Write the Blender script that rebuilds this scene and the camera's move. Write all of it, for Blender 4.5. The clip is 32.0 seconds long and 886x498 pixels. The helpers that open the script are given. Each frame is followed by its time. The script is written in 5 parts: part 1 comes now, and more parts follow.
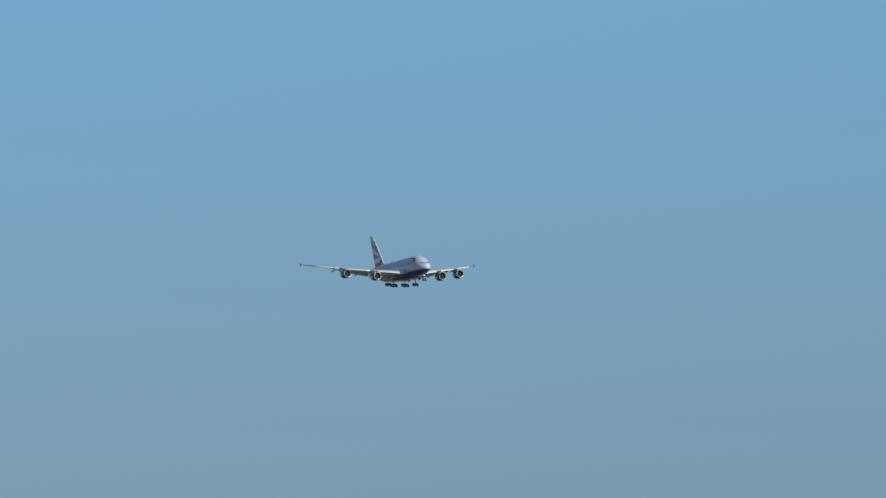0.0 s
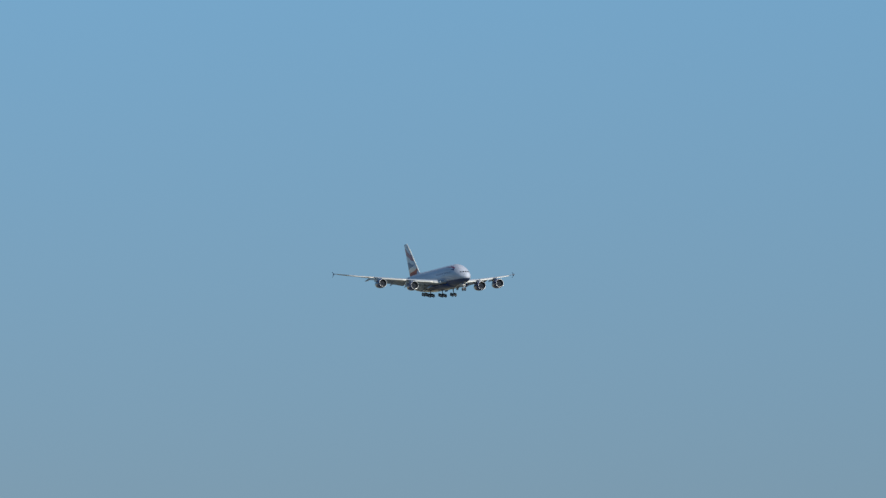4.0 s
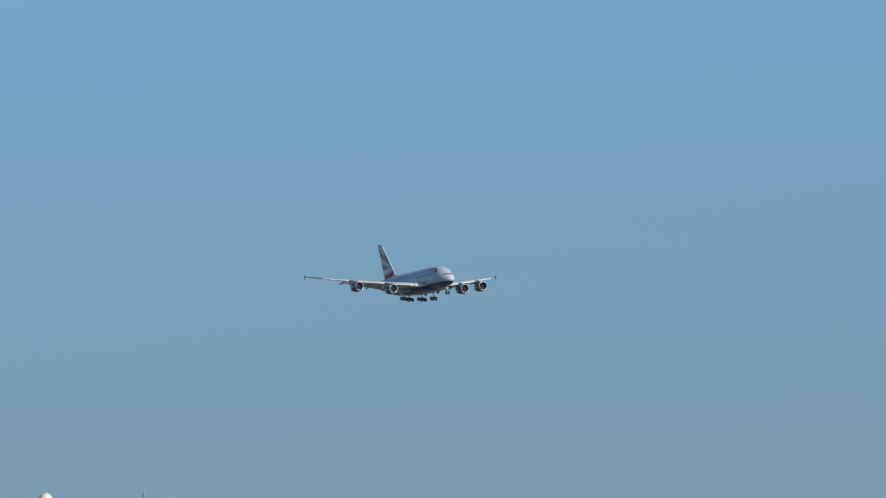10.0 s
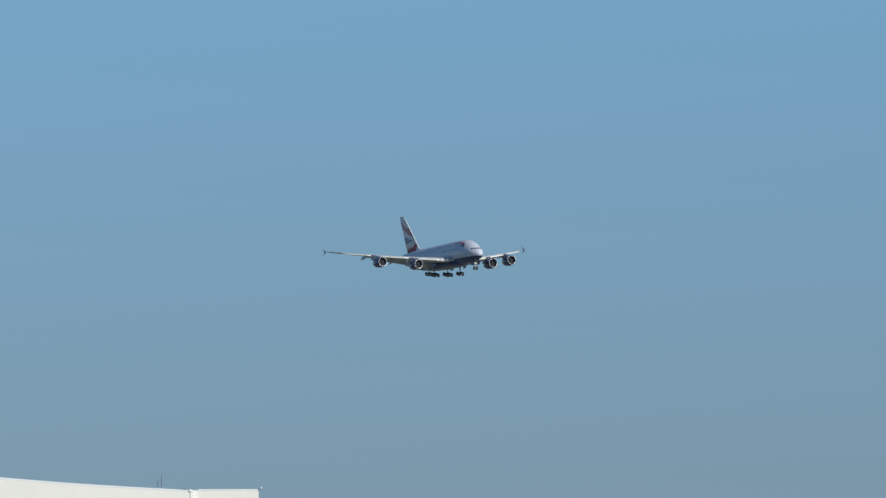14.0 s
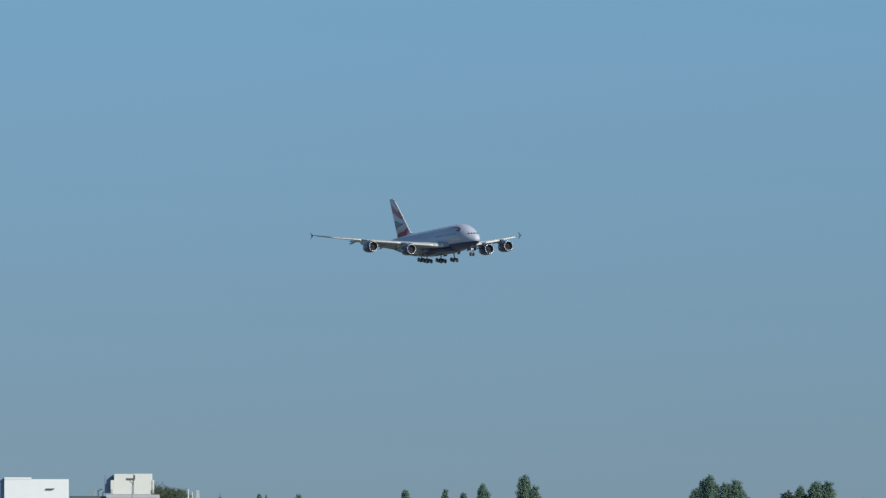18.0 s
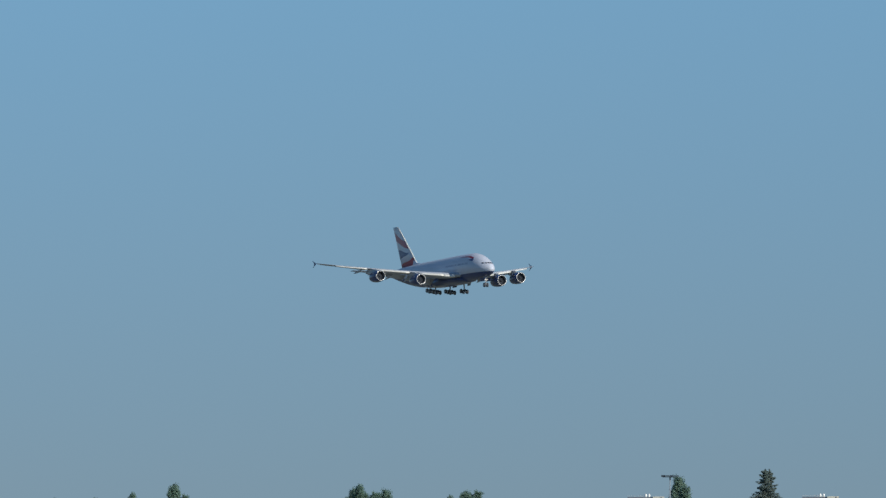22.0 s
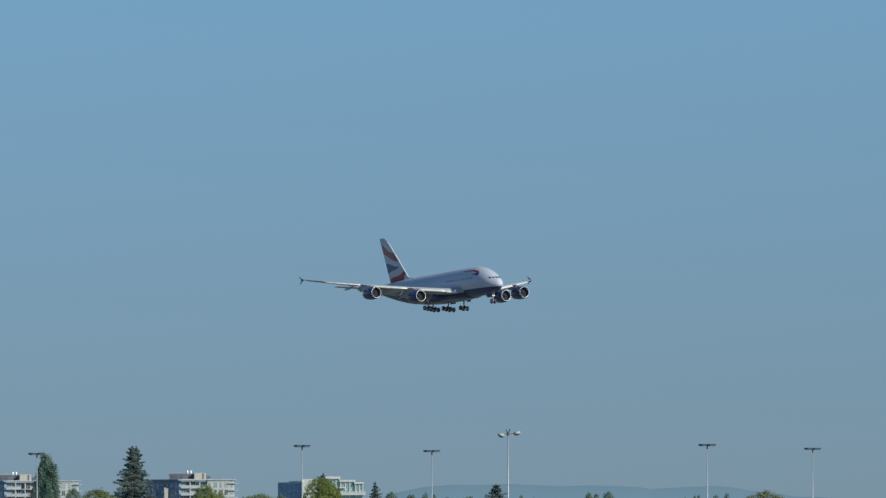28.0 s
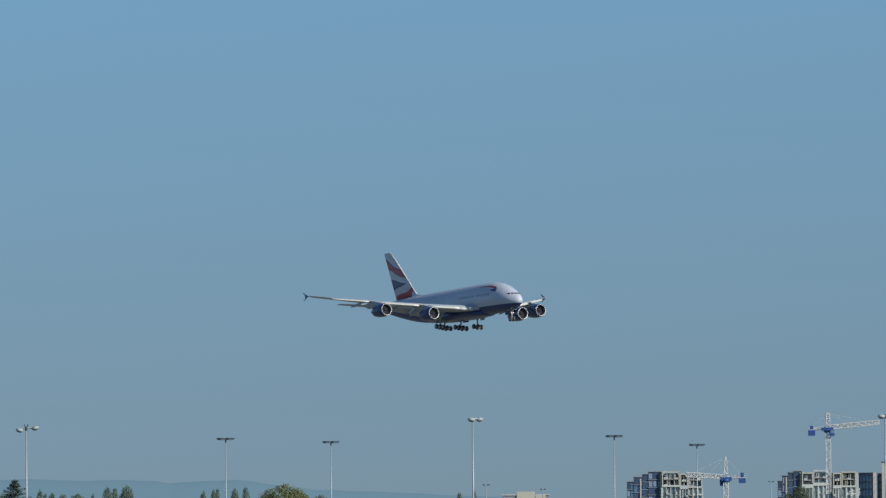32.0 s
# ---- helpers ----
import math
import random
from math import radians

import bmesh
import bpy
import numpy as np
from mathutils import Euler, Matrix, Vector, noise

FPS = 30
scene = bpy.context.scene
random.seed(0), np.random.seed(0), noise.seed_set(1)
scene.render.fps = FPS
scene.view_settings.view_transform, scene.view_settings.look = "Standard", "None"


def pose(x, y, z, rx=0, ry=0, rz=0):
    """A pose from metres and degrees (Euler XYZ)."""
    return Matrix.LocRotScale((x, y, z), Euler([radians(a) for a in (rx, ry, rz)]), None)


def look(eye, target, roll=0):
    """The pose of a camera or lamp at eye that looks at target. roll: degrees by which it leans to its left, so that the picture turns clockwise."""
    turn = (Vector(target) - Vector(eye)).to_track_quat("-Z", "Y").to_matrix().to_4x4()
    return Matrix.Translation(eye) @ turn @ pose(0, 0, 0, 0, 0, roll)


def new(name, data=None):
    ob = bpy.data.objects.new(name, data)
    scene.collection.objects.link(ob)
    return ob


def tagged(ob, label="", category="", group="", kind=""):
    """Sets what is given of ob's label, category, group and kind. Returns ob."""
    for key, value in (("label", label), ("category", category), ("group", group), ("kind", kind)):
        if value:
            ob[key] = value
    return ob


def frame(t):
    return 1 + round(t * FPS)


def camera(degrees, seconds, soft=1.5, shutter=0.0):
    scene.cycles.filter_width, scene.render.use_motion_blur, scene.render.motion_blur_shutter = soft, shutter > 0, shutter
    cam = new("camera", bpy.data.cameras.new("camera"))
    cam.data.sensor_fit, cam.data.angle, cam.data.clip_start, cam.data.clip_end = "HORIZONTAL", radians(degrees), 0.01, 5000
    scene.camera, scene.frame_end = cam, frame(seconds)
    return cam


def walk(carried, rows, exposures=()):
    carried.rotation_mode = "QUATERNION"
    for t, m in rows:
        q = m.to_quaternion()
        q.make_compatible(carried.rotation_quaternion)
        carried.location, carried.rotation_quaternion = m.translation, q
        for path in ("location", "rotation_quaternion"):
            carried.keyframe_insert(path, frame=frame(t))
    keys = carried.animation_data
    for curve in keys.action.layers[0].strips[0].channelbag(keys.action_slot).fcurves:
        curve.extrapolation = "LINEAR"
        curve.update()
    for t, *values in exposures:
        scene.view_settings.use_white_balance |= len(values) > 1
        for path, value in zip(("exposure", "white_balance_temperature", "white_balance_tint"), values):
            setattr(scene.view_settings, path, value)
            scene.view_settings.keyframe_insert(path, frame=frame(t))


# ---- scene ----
# Camera: stands on one spot 8 m above the ground and pans with the airliner. Rows: seconds, azimuth, elevation, roll in degrees.
PATH = [
    (0, -13.7751, 1.9323, 0.180), (0.5, -13.6683, 1.9111, 0.129), (1, -13.5690, 1.8857, 0.138),
    (1.5, -13.4985, 1.9068, 0.232), (2, -13.3980, 1.9246, 0.156), (2.5, -13.2468, 1.8979, 0.125),
    (3, -13.0801, 1.9154, 0.082), (3.5, -12.9722, 1.9234, 0.064), (5.5, -12.2620, 1.8855, 0.054),
    (6, -12.1322, 1.8785, -0.048), (6.5, -11.9836, 1.8862, -0.253), (7, -11.8828, 1.8599, -0.264),
    (7.5, -11.7874, 1.8669, -0.176), (8, -11.6327, 1.8443, -0.050), (8.5, -11.4498, 1.8596, 0.102),
    (9, -11.2954, 1.8594, 0.267), (9.5, -11.0025, 1.8256, -0.155), (10, -10.7839, 1.8309, -0.141),
    (10.5, -10.6108, 1.8493, -0.051), (11, -10.4269, 1.8415, -0.042), (11.5, -10.2421, 1.8229, 0.038),
    (12, -10.0666, 1.7909, 0.007), (12.5, -9.8994, 1.7170, -0.160), (13, -9.7801, 1.6808, -0.225),
    (13.5, -9.6417, 1.6540, -0.325), (14, -9.4469, 1.6265, -0.124), (14.5, -9.2622, 1.6024, -0.051),
    (16.5, -8.4989, 1.4825, 0.052), (17, -8.3130, 1.5237, 0.199), (17.5, -8.0735, 1.5219, 0.142),
    (18, -7.7693, 1.4659, 0.106), (18.5, -7.3167, 1.3965, 0.097), (19, -7.2187, 1.4365, 0.194),
    (19.5, -7.0809, 1.4770, 0.255), (20, -6.9456, 1.5052, 0.262), (20.5, -6.7206, 1.4742, 0.252),
    (21, -6.4879, 1.4706, 0.231), (21.5, -6.2650, 1.4897, 0.318), (22, -6.0118, 1.5158, 0.227),
    (22.5, -5.7674, 1.5210, 0.223), (23, -5.5541, 1.4779, 0.106), (23.5, -5.3179, 1.4289, -0.006),
    (24, -5.0898, 1.3860, -0.052), (24.5, -4.6727, 1.3932, -0.150), (25, -4.4121, 1.3964, -0.170),
    (25.5, -4.2894, 1.3339, -0.323), (27.5, -3.1371, 1.4110, -0.202), (28, -2.8232, 1.4032, -0.139),
    (28.5, -2.5465, 1.4272, -0.382), (29, -2.2842, 1.4370, -0.136), (29.5, -2.0498, 1.4014, -0.220),
    (30, -1.7959, 1.3863, -0.372), (30.5, -1.4673, 1.4111, -0.362), (31, -1.1848, 1.3997, -0.443),
    (31.5, -0.8965, 1.3701, -0.547), (32, -0.3969, 1.3602, -0.480)]
EYE = 8.0
cam = camera(4.4525, 32.0, soft=1.4)
walk(cam, [(t, pose(0, 0, EYE, 90 + up, 0, -az) @ pose(0, 0, 0, 0, 0, roll)) for t, az, up, roll in PATH],
     exposures=[(0, -0.01), (14, 0.01), (20, 0.015), (24, 0.03), (32, 0.04)])

# ---- light: clear late-afternoon sky, sun behind the camera's right shoulder ----
SUN_AZ, SUN_UP = 128.0, 27.0
world = bpy.data.worlds.new("sky")
scene.world = world
world.use_nodes = True
wn = world.node_tree.nodes
sky = wn.new("ShaderNodeTexSky")
sky.sky_type = "NISHITA"
sky.sun_disc = False
sky.sun_elevation, sky.sun_rotation = radians(SUN_UP), radians(SUN_AZ)
sky.altitude, sky.air_density, sky.dust_density, sky.ozone_density = 500, 1.0, 0.3, 3.0
sky.texture_mapping.translation = (0, 0, 0.16)
wn["Background"].inputs["Strength"].default_value = 0.075
tint = wn.new("ShaderNodeMix")
tint.data_type, tint.blend_type = "RGBA", "MULTIPLY"
tint.inputs["Factor"].default_value = 1.0
# summer haze: the air greys gently towards the horizon
haze = wn.new("ShaderNodeTexGradient")
haze.texture_mapping.mapping_x = "Z"
haze.texture_mapping.scale = (18, 1, 1)
air = wn.new("ShaderNodeMix")
air.data_type = "RGBA"
air.inputs["A"].default_value, air.inputs["B"].default_value = (0.982, 0.880, 0.744, 1), (1.085, 1.334, 1.282, 1)
world.node_tree.links.new(haze.outputs["Fac"], air.inputs["Factor"])
world.node_tree.links.new(air.outputs["Result"], tint.inputs["B"])
world.node_tree.links.new(sky.outputs["Color"], tint.inputs["A"])
world.node_tree.links.new(tint.outputs["Result"], wn["Background"].inputs["Color"])
sun_data = bpy.data.lights.new("sun", "SUN")
sun_data.energy, sun_data.angle, sun_data.color = 3.9, radians(0.5), (1.0, 0.94, 0.83)
sun = new("sun", sun_data)
sun_dir = Vector((math.sin(radians(SUN_AZ)) * math.cos(radians(SUN_UP)), math.cos(radians(SUN_AZ)) * math.cos(radians(SUN_UP)), math.sin(radians(SUN_UP))))
sun.matrix_basis = look(sun_dir * 300, (0, 0, 0))
scene.view_settings.exposure = 0.0


# ---- materials ----
def mat(name, color, rough=0.6, metal=0.0, vary=0.12, scale=2.0, bump=0.0, emit=None, coat=0.0, streak=1.0):
    """A material with two scales of variation in object space and fine relief."""
    m = bpy.data.materials.new(name)
    m.use_nodes = True
    n, l = m.node_tree.nodes, m.node_tree.links
    b = n["Principled BSDF"]
    b.inputs["Roughness"].default_value, b.inputs["Metallic"].default_value = rough, metal
    b.inputs["Coat Weight"].default_value = coat
    co = n.new("ShaderNodeTexCoord")
    big, fine = n.new("ShaderNodeTexNoise"), n.new("ShaderNodeTexNoise")
    big.inputs["Scale"].default_value, fine.inputs["Scale"].default_value = scale * 0.15, scale
    big.inputs["Detail"].default_value, fine.inputs["Detail"].default_value = 3, 6
    add = n.new("ShaderNodeMath")
    add.operation = "ADD"
    mp = n.new("ShaderNodeMapping")
    mp.inputs["Scale"].default_value = (1, 1, streak)
    l.new(co.outputs["Object"], mp.inputs["Vector"])
    for i, tex in enumerate((big, fine)):
        l.new(mp.outputs["Vector"], tex.inputs["Vector"])
        l.new(tex.outputs["Fac"], add.inputs[i])
    ramp = n.new("ShaderNodeMapRange")
    ramp.inputs["From Min"].default_value, ramp.inputs["From Max"].default_value = 0.6, 1.4
    ramp.inputs["To Min"].default_value, ramp.inputs["To Max"].default_value = 1 - vary, 1 + vary
    l.new(add.outputs[0], ramp.inputs["Value"])
    mul = n.new("ShaderNodeMix")
    mul.data_type, mul.blend_type = "RGBA", "MULTIPLY"
    mul.inputs["Factor"].default_value = 1.0
    mul.inputs["A"].default_value = (*color, 1)
    l.new(ramp.outputs["Result"], mul.inputs["B"])
    l.new(mul.outputs["Result"], b.inputs["Base Color"])
    if bump:
        bp = n.new("ShaderNodeBump")
        bp.inputs["Strength"].default_value, bp.inputs["Distance"].default_value = bump, 0.05
        l.new(fine.outputs["Fac"], bp.inputs["Height"])
        l.new(bp.outputs["Normal"], b.inputs["Normal"])
    if emit:
        b.inputs["Emission Color"].default_value, b.inputs["Emission Strength"].default_value = (*emit[0], 1), emit[1]
    return m


def leaf_mat(name, dark, light):
    """Foliage: colour differs from leaf to leaf and from tree to tree, with some light passing through."""
    m = bpy.data.materials.new(name)
    m.use_nodes = True
    n, l = m.node_tree.nodes, m.node_tree.links
    b = n["Principled BSDF"]
    b.inputs["Roughness"].default_value = 0.65
    b.inputs["Specular IOR Level"].default_value = 0.3
    geo, info, mix = n.new("ShaderNodeNewGeometry"), n.new("ShaderNodeObjectInfo"), n.new("ShaderNodeMix")
    add = n.new("ShaderNodeMath")
    add.operation = "MULTIPLY_ADD"
    add.inputs[1].default_value = 0.35
    l.new(info.outputs["Random"], add.inputs[0])
    sc = n.new("ShaderNodeMath")
    sc.operation = "MULTIPLY"
    sc.inputs[1].default_value = 0.65
    l.new(geo.outputs["Random Per Island"], sc.inputs[0])
    l.new(sc.outputs[0], add.inputs[2])
    mix.data_type = "RGBA"
    mix.inputs["A"].default_value, mix.inputs["B"].default_value = (*dark, 1), (*light, 1)
    l.new(add.outputs[0], mix.inputs["Factor"])
    l.new(mix.outputs["Result"], b.inputs["Base Color"])
    tr = n.new("ShaderNodeBsdfTranslucent")
    l.new(mix.outputs["Result"], tr.inputs["Color"])
    ms = n.new("ShaderNodeAddShader")
    l.new(b.outputs["BSDF"], ms.inputs[0])
    l.new(tr.outputs["BSDF"], ms.inputs[1])
    l.new(ms.outputs["Shader"], n["Material Output"].inputs["Surface"])
    return m


# ground stays out of view; its tone is raised to bounce light onto undersides
M_GROUND = mat("dry mown grass", (0.165, 0.17, 0.135), 0.95, vary=0.35, scale=0.05)
# the hills' blue haze is emission, a glow with no lamp
M_RIDGE = mat("ridge with haze glow", (0.03, 0.05, 0.06), 1.0, vary=0.05, scale=0.01, emit=((0.100, 0.186, 0.254), 1.0))
M_BARK = mat("bark", (0.16, 0.13, 0.10), 0.9, vary=0.3, scale=3, bump=0.5)
# poplar and dull leaf colours are raised and blued for distance haze
M_POPLAR = leaf_mat("poplar leaves with haze tint", (0.098, 0.156, 0.128), (0.118, 0.178, 0.142))
M_BROAD = leaf_mat("broad leaves", (0.085, 0.118, 0.036), (0.135, 0.165, 0.05))
M_DULL = leaf_mat("dull broad leaves with haze tint", (0.086, 0.130, 0.100), (0.108, 0.154, 0.114))
M_DARKLEAF = leaf_mat("dark olive leaves", (0.062, 0.085, 0.056), (0.088, 0.112, 0.072))
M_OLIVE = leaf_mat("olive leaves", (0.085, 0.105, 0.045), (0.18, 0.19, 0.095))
M_NEEDLE = leaf_mat("conifer needles", (0.094, 0.128, 0.124), (0.112, 0.146, 0.138))
M_GALV = mat("galvanised steel", (0.34, 0.385, 0.43), 0.5, 0.3, vary=0.08, scale=1.5)
M_LAMPDARK = mat("dark lamp housing", (0.012, 0.02, 0.032), 0.5, vary=0.15, scale=3)
M_LAMPGREY = mat("grey lamp housing", (0.05, 0.075, 0.095), 0.45, vary=0.15, scale=3)
M_LAMPPALE = mat("pale lamp housing", (0.37, 0.42, 0.43), 0.5, vary=0.08, scale=4)
M_SHED = mat("white metal cladding", (0.80, 0.80, 0.77), 0.55, vary=0.04, scale=0.5)
M_TRIMW = mat("white metal trim", (0.77, 0.81, 0.85), 0.5, vary=0.04, scale=0.7)
M_STONEW = mat("weathered pale concrete", (0.57, 0.56, 0.51), 0.9, vary=0.30, scale=1.6, bump=0.2, streak=0.25)
M_DARKMETAL = mat("dark painted metal", (0.09, 0.10, 0.12), 0.6, vary=0.2, scale=2)
M_GREYMETAL = mat("grey painted metal", (0.42, 0.43, 0.45), 0.55, vary=0.1, scale=1)
M_WHITEPANEL = mat("white plastic panel", (0.66, 0.685, 0.65), 0.5, vary=0.05, scale=1)
M_CREAM = mat("cream render", (0.45, 0.45, 0.395), 0.85, vary=0.08, scale=0.6)
M_PALE = mat("pale grey render", (0.43, 0.48, 0.48), 0.85, vary=0.07, scale=0.6)
# slate blue lifted towards haze; it also colours sides that stand in shade
M_SLATESHADE = mat("slate blue cladding and shade", (0.22, 0.31, 0.44), 0.6, vary=0.15, scale=0.5)
M_GREYCLAD = mat("dark grey cladding", (0.12, 0.14, 0.17), 0.75, vary=0.12, scale=0.6)
M_SLAB = mat("white slab edge", (0.46, 0.50, 0.53), 0.8, vary=0.06, scale=0.8)
M_GLASS = mat("blue green window glass", (0.23, 0.32, 0.42), 0.15, 0.45, vary=0.25, scale=0.4)
M_WHITEWALL = mat("white painted concrete", (0.52, 0.57, 0.55), 0.8, vary=0.06, scale=0.8)
M_AQUA = mat("aqua window glass", (0.26, 0.50, 0.50), 0.15, 0.4, vary=0.25, scale=0.4)
# dark blue that stands for shade on walls facing away from the sun
M_SHADEBLUE = mat("dark blue shade colour", (0.05, 0.08, 0.145), 0.45, vary=0.3, scale=0.4)
M_BLUEGLASS = mat("deep blue curtain glass", (0.13, 0.24, 0.38), 0.18, 0.3, vary=0.25, scale=0.3)
M_BRONZE = mat("bronze window glass", (0.17, 0.16, 0.15), 0.15, 0.3, vary=0.3, scale=0.4)
M_PALEGLASS = mat("pale curtained glass", (0.40, 0.47, 0.48), 0.2, 0.2, vary=0.3, scale=0.3)
M_BALUSTRADE = mat("pale green glass balustrade", (0.47, 0.56, 0.55), 0.2, 0.1, vary=0.15, scale=0.5)
M_TEAL = mat("teal window glass", (0.34, 0.49, 0.48), 0.15, 0.4, vary=0.25, scale=0.4)
M_CONC = mat("raw concrete", (0.38, 0.385, 0.365), 0.9, vary=0.15, scale=0.6, bump=0.1)
M_CONCDARK = mat("dark unfinished wall", (0.23, 0.26, 0.29), 0.85, vary=0.25, scale=0.5)
M_CRANEW = mat("white crane paint", (0.53, 0.56, 0.58), 0.5, vary=0.08, scale=1)
M_CRANEB = mat("blue crane paint", (0.025, 0.075, 0.26), 0.5, vary=0.12, scale=1)
# airliner; tyre and paint colours lean bluer for haze and shade
M_NAVY = mat("navy paint", (0.025, 0.056, 0.18), 0.3, vary=0.1, scale=0.6, coat=0.3)
M_WING = mat("light grey wing paint", (0.42, 0.46, 0.53), 0.4, vary=0.07, scale=0.5)
# warmer and whiter than the wing, for edges that the sun strikes
M_LITEDGE = mat("leading edge white as sunlit", (0.76, 0.76, 0.72), 0.4, 0.0, vary=0.05, scale=0.6)
M_CHROME = mat("polished inlet lip", (0.78, 0.79, 0.78), 0.38, 0.3, vary=0.04, scale=1)
M_FAN = mat("dark fan", (0.038, 0.045, 0.06), 0.6, 0.1, vary=0.3, scale=2)
M_EXH = mat("titanium exhaust", (0.22, 0.21, 0.20), 0.4, 0.8, vary=0.15, scale=2)
M_TYRE = mat("tyre rubber", (0.07, 0.078, 0.098), 0.85, vary=0.2, scale=4)
M_HUB = mat("wheel hub", (0.45, 0.46, 0.47), 0.45, 0.4, vary=0.1, scale=4)
M_STRUT = mat("gear strut grey", (0.5, 0.51, 0.52), 0.45, 0.2, vary=0.1, scale=3)
M_COCKPIT = mat("cockpit glass", (0.012, 0.014, 0.018), 0.1, vary=0.1, scale=1)
M_RED = mat("red paint", (0.31, 0.036, 0.062), 0.35, vary=0.08, scale=0.8, coat=0.3)
M_DOOR = mat("white cabin door paint", (0.52, 0.565, 0.675), 0.4, vary=0.05, scale=0.6)
M_TITLE = mat("muted blue lettering paint", (0.31, 0.35, 0.47), 0.4, vary=0.08, scale=0.8)
M_LANDING = mat("lit landing lamp", (0.6, 0.6, 0.58), 0.3, emit=((1.0, 0.95, 0.85), 0.9))


def fuselage_mat():
    """White upper paint, navy belly below a straight line."""
    m = mat("white and navy fuselage paint", (0.545, 0.59, 0.70), 0.38, vary=0.04, scale=0.35, coat=0.15)
    n, l = m.node_tree.nodes, m.node_tree.links
    b = n["Principled BSDF"]
    src = b.inputs["Base Color"].links[0].from_socket
    co = n.new("ShaderNodeTexCoord")
    xyz = n.new("ShaderNodeSeparateXYZ")
    l.new(co.outputs["Object"], xyz.inputs[0])
    step = n.new("ShaderNodeMapRange")
    step.inputs["From Min"].default_value, step.inputs["From Max"].default_value = 4.6, 4.7
    # behind the wing the line climbs towards the tail
    aft = n.new("ShaderNodeMath")
    aft.operation = "MULTIPLY_ADD"
    aft.inputs[1].default_value, aft.inputs[2].default_value = 0.16, 0.16 * 46
    l.new(xyz.outputs["X"], aft.inputs[0])
    climb = n.new("ShaderNodeMath")
    climb.operation = "MINIMUM"
    climb.inputs[1].default_value = 0.0
    l.new(aft.outputs[0], climb.inputs[0])
    line = n.new("ShaderNodeMath")
    line.operation = "ADD"
    l.new(xyz.outputs["Z"], line.inputs[0])
    l.new(climb.outputs[0], line.inputs[1])
    l.new(line.outputs[0], step.inputs["Value"])
    mix = n.new("ShaderNodeMix")
    mix.data_type = "RGBA"
    mix.inputs["A"].default_value = (0.025, 0.056, 0.18, 1)
    l.new(step.outputs["Result"], mix.inputs["Factor"])
    l.new(src, mix.inputs["B"])
    l.new(mix.outputs["Result"], b.inputs["Base Color"])
    return m


M_FUSE = fuselage_mat()


# ---- mesh helpers ----
def mesh(name, verts, faces, material, smooth=False):
    me = bpy.data.meshes.new(name)
    me.from_pydata([tuple(v) for v in verts], [], [tuple(f) for f in faces])
    for m in (material if isinstance(material, (list, tuple)) else [material]):
        me.materials.append(m)
    if smooth:
        me.polygons.foreach_set("use_smooth", [True] * len(me.polygons))
    me.update()
    return me


def part(name, geo, material, parent, label="", smooth=False, at=None):
    """Links a piece of geometry (verts, faces), a bmesh or a ready mesh as one mesh object under parent."""
    if isinstance(geo, bmesh.types.BMesh):
        me = bpy.data.meshes.new(name)
        geo.to_mesh(me)
        geo.free()
        me.materials.append(material)
        if smooth:
            me.polygons.foreach_set("use_smooth", [True] * len(me.polygons))
    elif isinstance(geo, bpy.types.Mesh):
        me = geo
    else:
        me = mesh(name, geo[0], geo[1], material, smooth)
    ob = new(name, me)
    ob.parent = parent
    if at is not None:
        ob.matrix_basis = at
    if label:
        tagged(ob, label)
    return ob


def join(*geos):
    verts, faces = [], []
    for v, f in geos:
        k = len(verts)
        verts += list(v)
        faces += [tuple(i + k for i in q) for q in f]
    return verts, faces


def moved(geo, m):
    return [tuple(m @ Vector(v)) for v in geo[0]], geo[1]


def box(x0, x1, y0, y1, z0, z1, bev=0.0):
    """A block, with chamfered vertical and top edges where bev is given."""
    if not bev:
        v = [(x, y, z) for z in (z0, z1) for y in (y0, y1) for x in (x0, x1)]
        return v, [(0, 2, 3, 1), (4, 5, 7, 6), (0, 1, 5, 4), (2, 6, 7, 3), (0, 4, 6, 2), (1, 3, 7, 5)]

    def ring(i, z):
        a, b, c, d = x0 + i, x1 - i, y0 + i, y1 - i
        e = bev
        return [(a + e, c, z), (b - e, c, z), (b, c + e, z), (b, d - e, z), (b - e, d, z), (a + e, d, z), (a, d - e, z), (a, c + e, z)]
    v = ring(0, z0) + ring(0, z1 - bev) + ring(bev * 0.7, z1)
    f = [tuple(range(7, -1, -1)), tuple(range(16, 24))]
    for r in (0, 8):
        f += [(r + i, r + (i + 1) % 8, r + 8 + (i + 1) % 8, r + 8 + i) for i in range(8)]
    return v, f


def rod(p, q, r0, r1=None, n=8):
    """A tapered round bar from p to q."""
    r1 = r0 if r1 is None else r1
    p, q = Vector(p), Vector(q)
    turn = (q - p).to_track_quat("Z", "Y").to_matrix()
    v = []
    for c, r in ((p, r0), (q, r1)):
        v += [tuple(c + turn @ Vector((r * math.cos(2 * math.pi * i / n), r * math.sin(2 * math.pi * i / n), 0))) for i in range(n)]
    return v, [(i, (i + 1) % n, n + (i + 1) % n, n + i) for i in range(n)] + [tuple(range(n - 1, -1, -1)), tuple(range(n, 2 * n))]


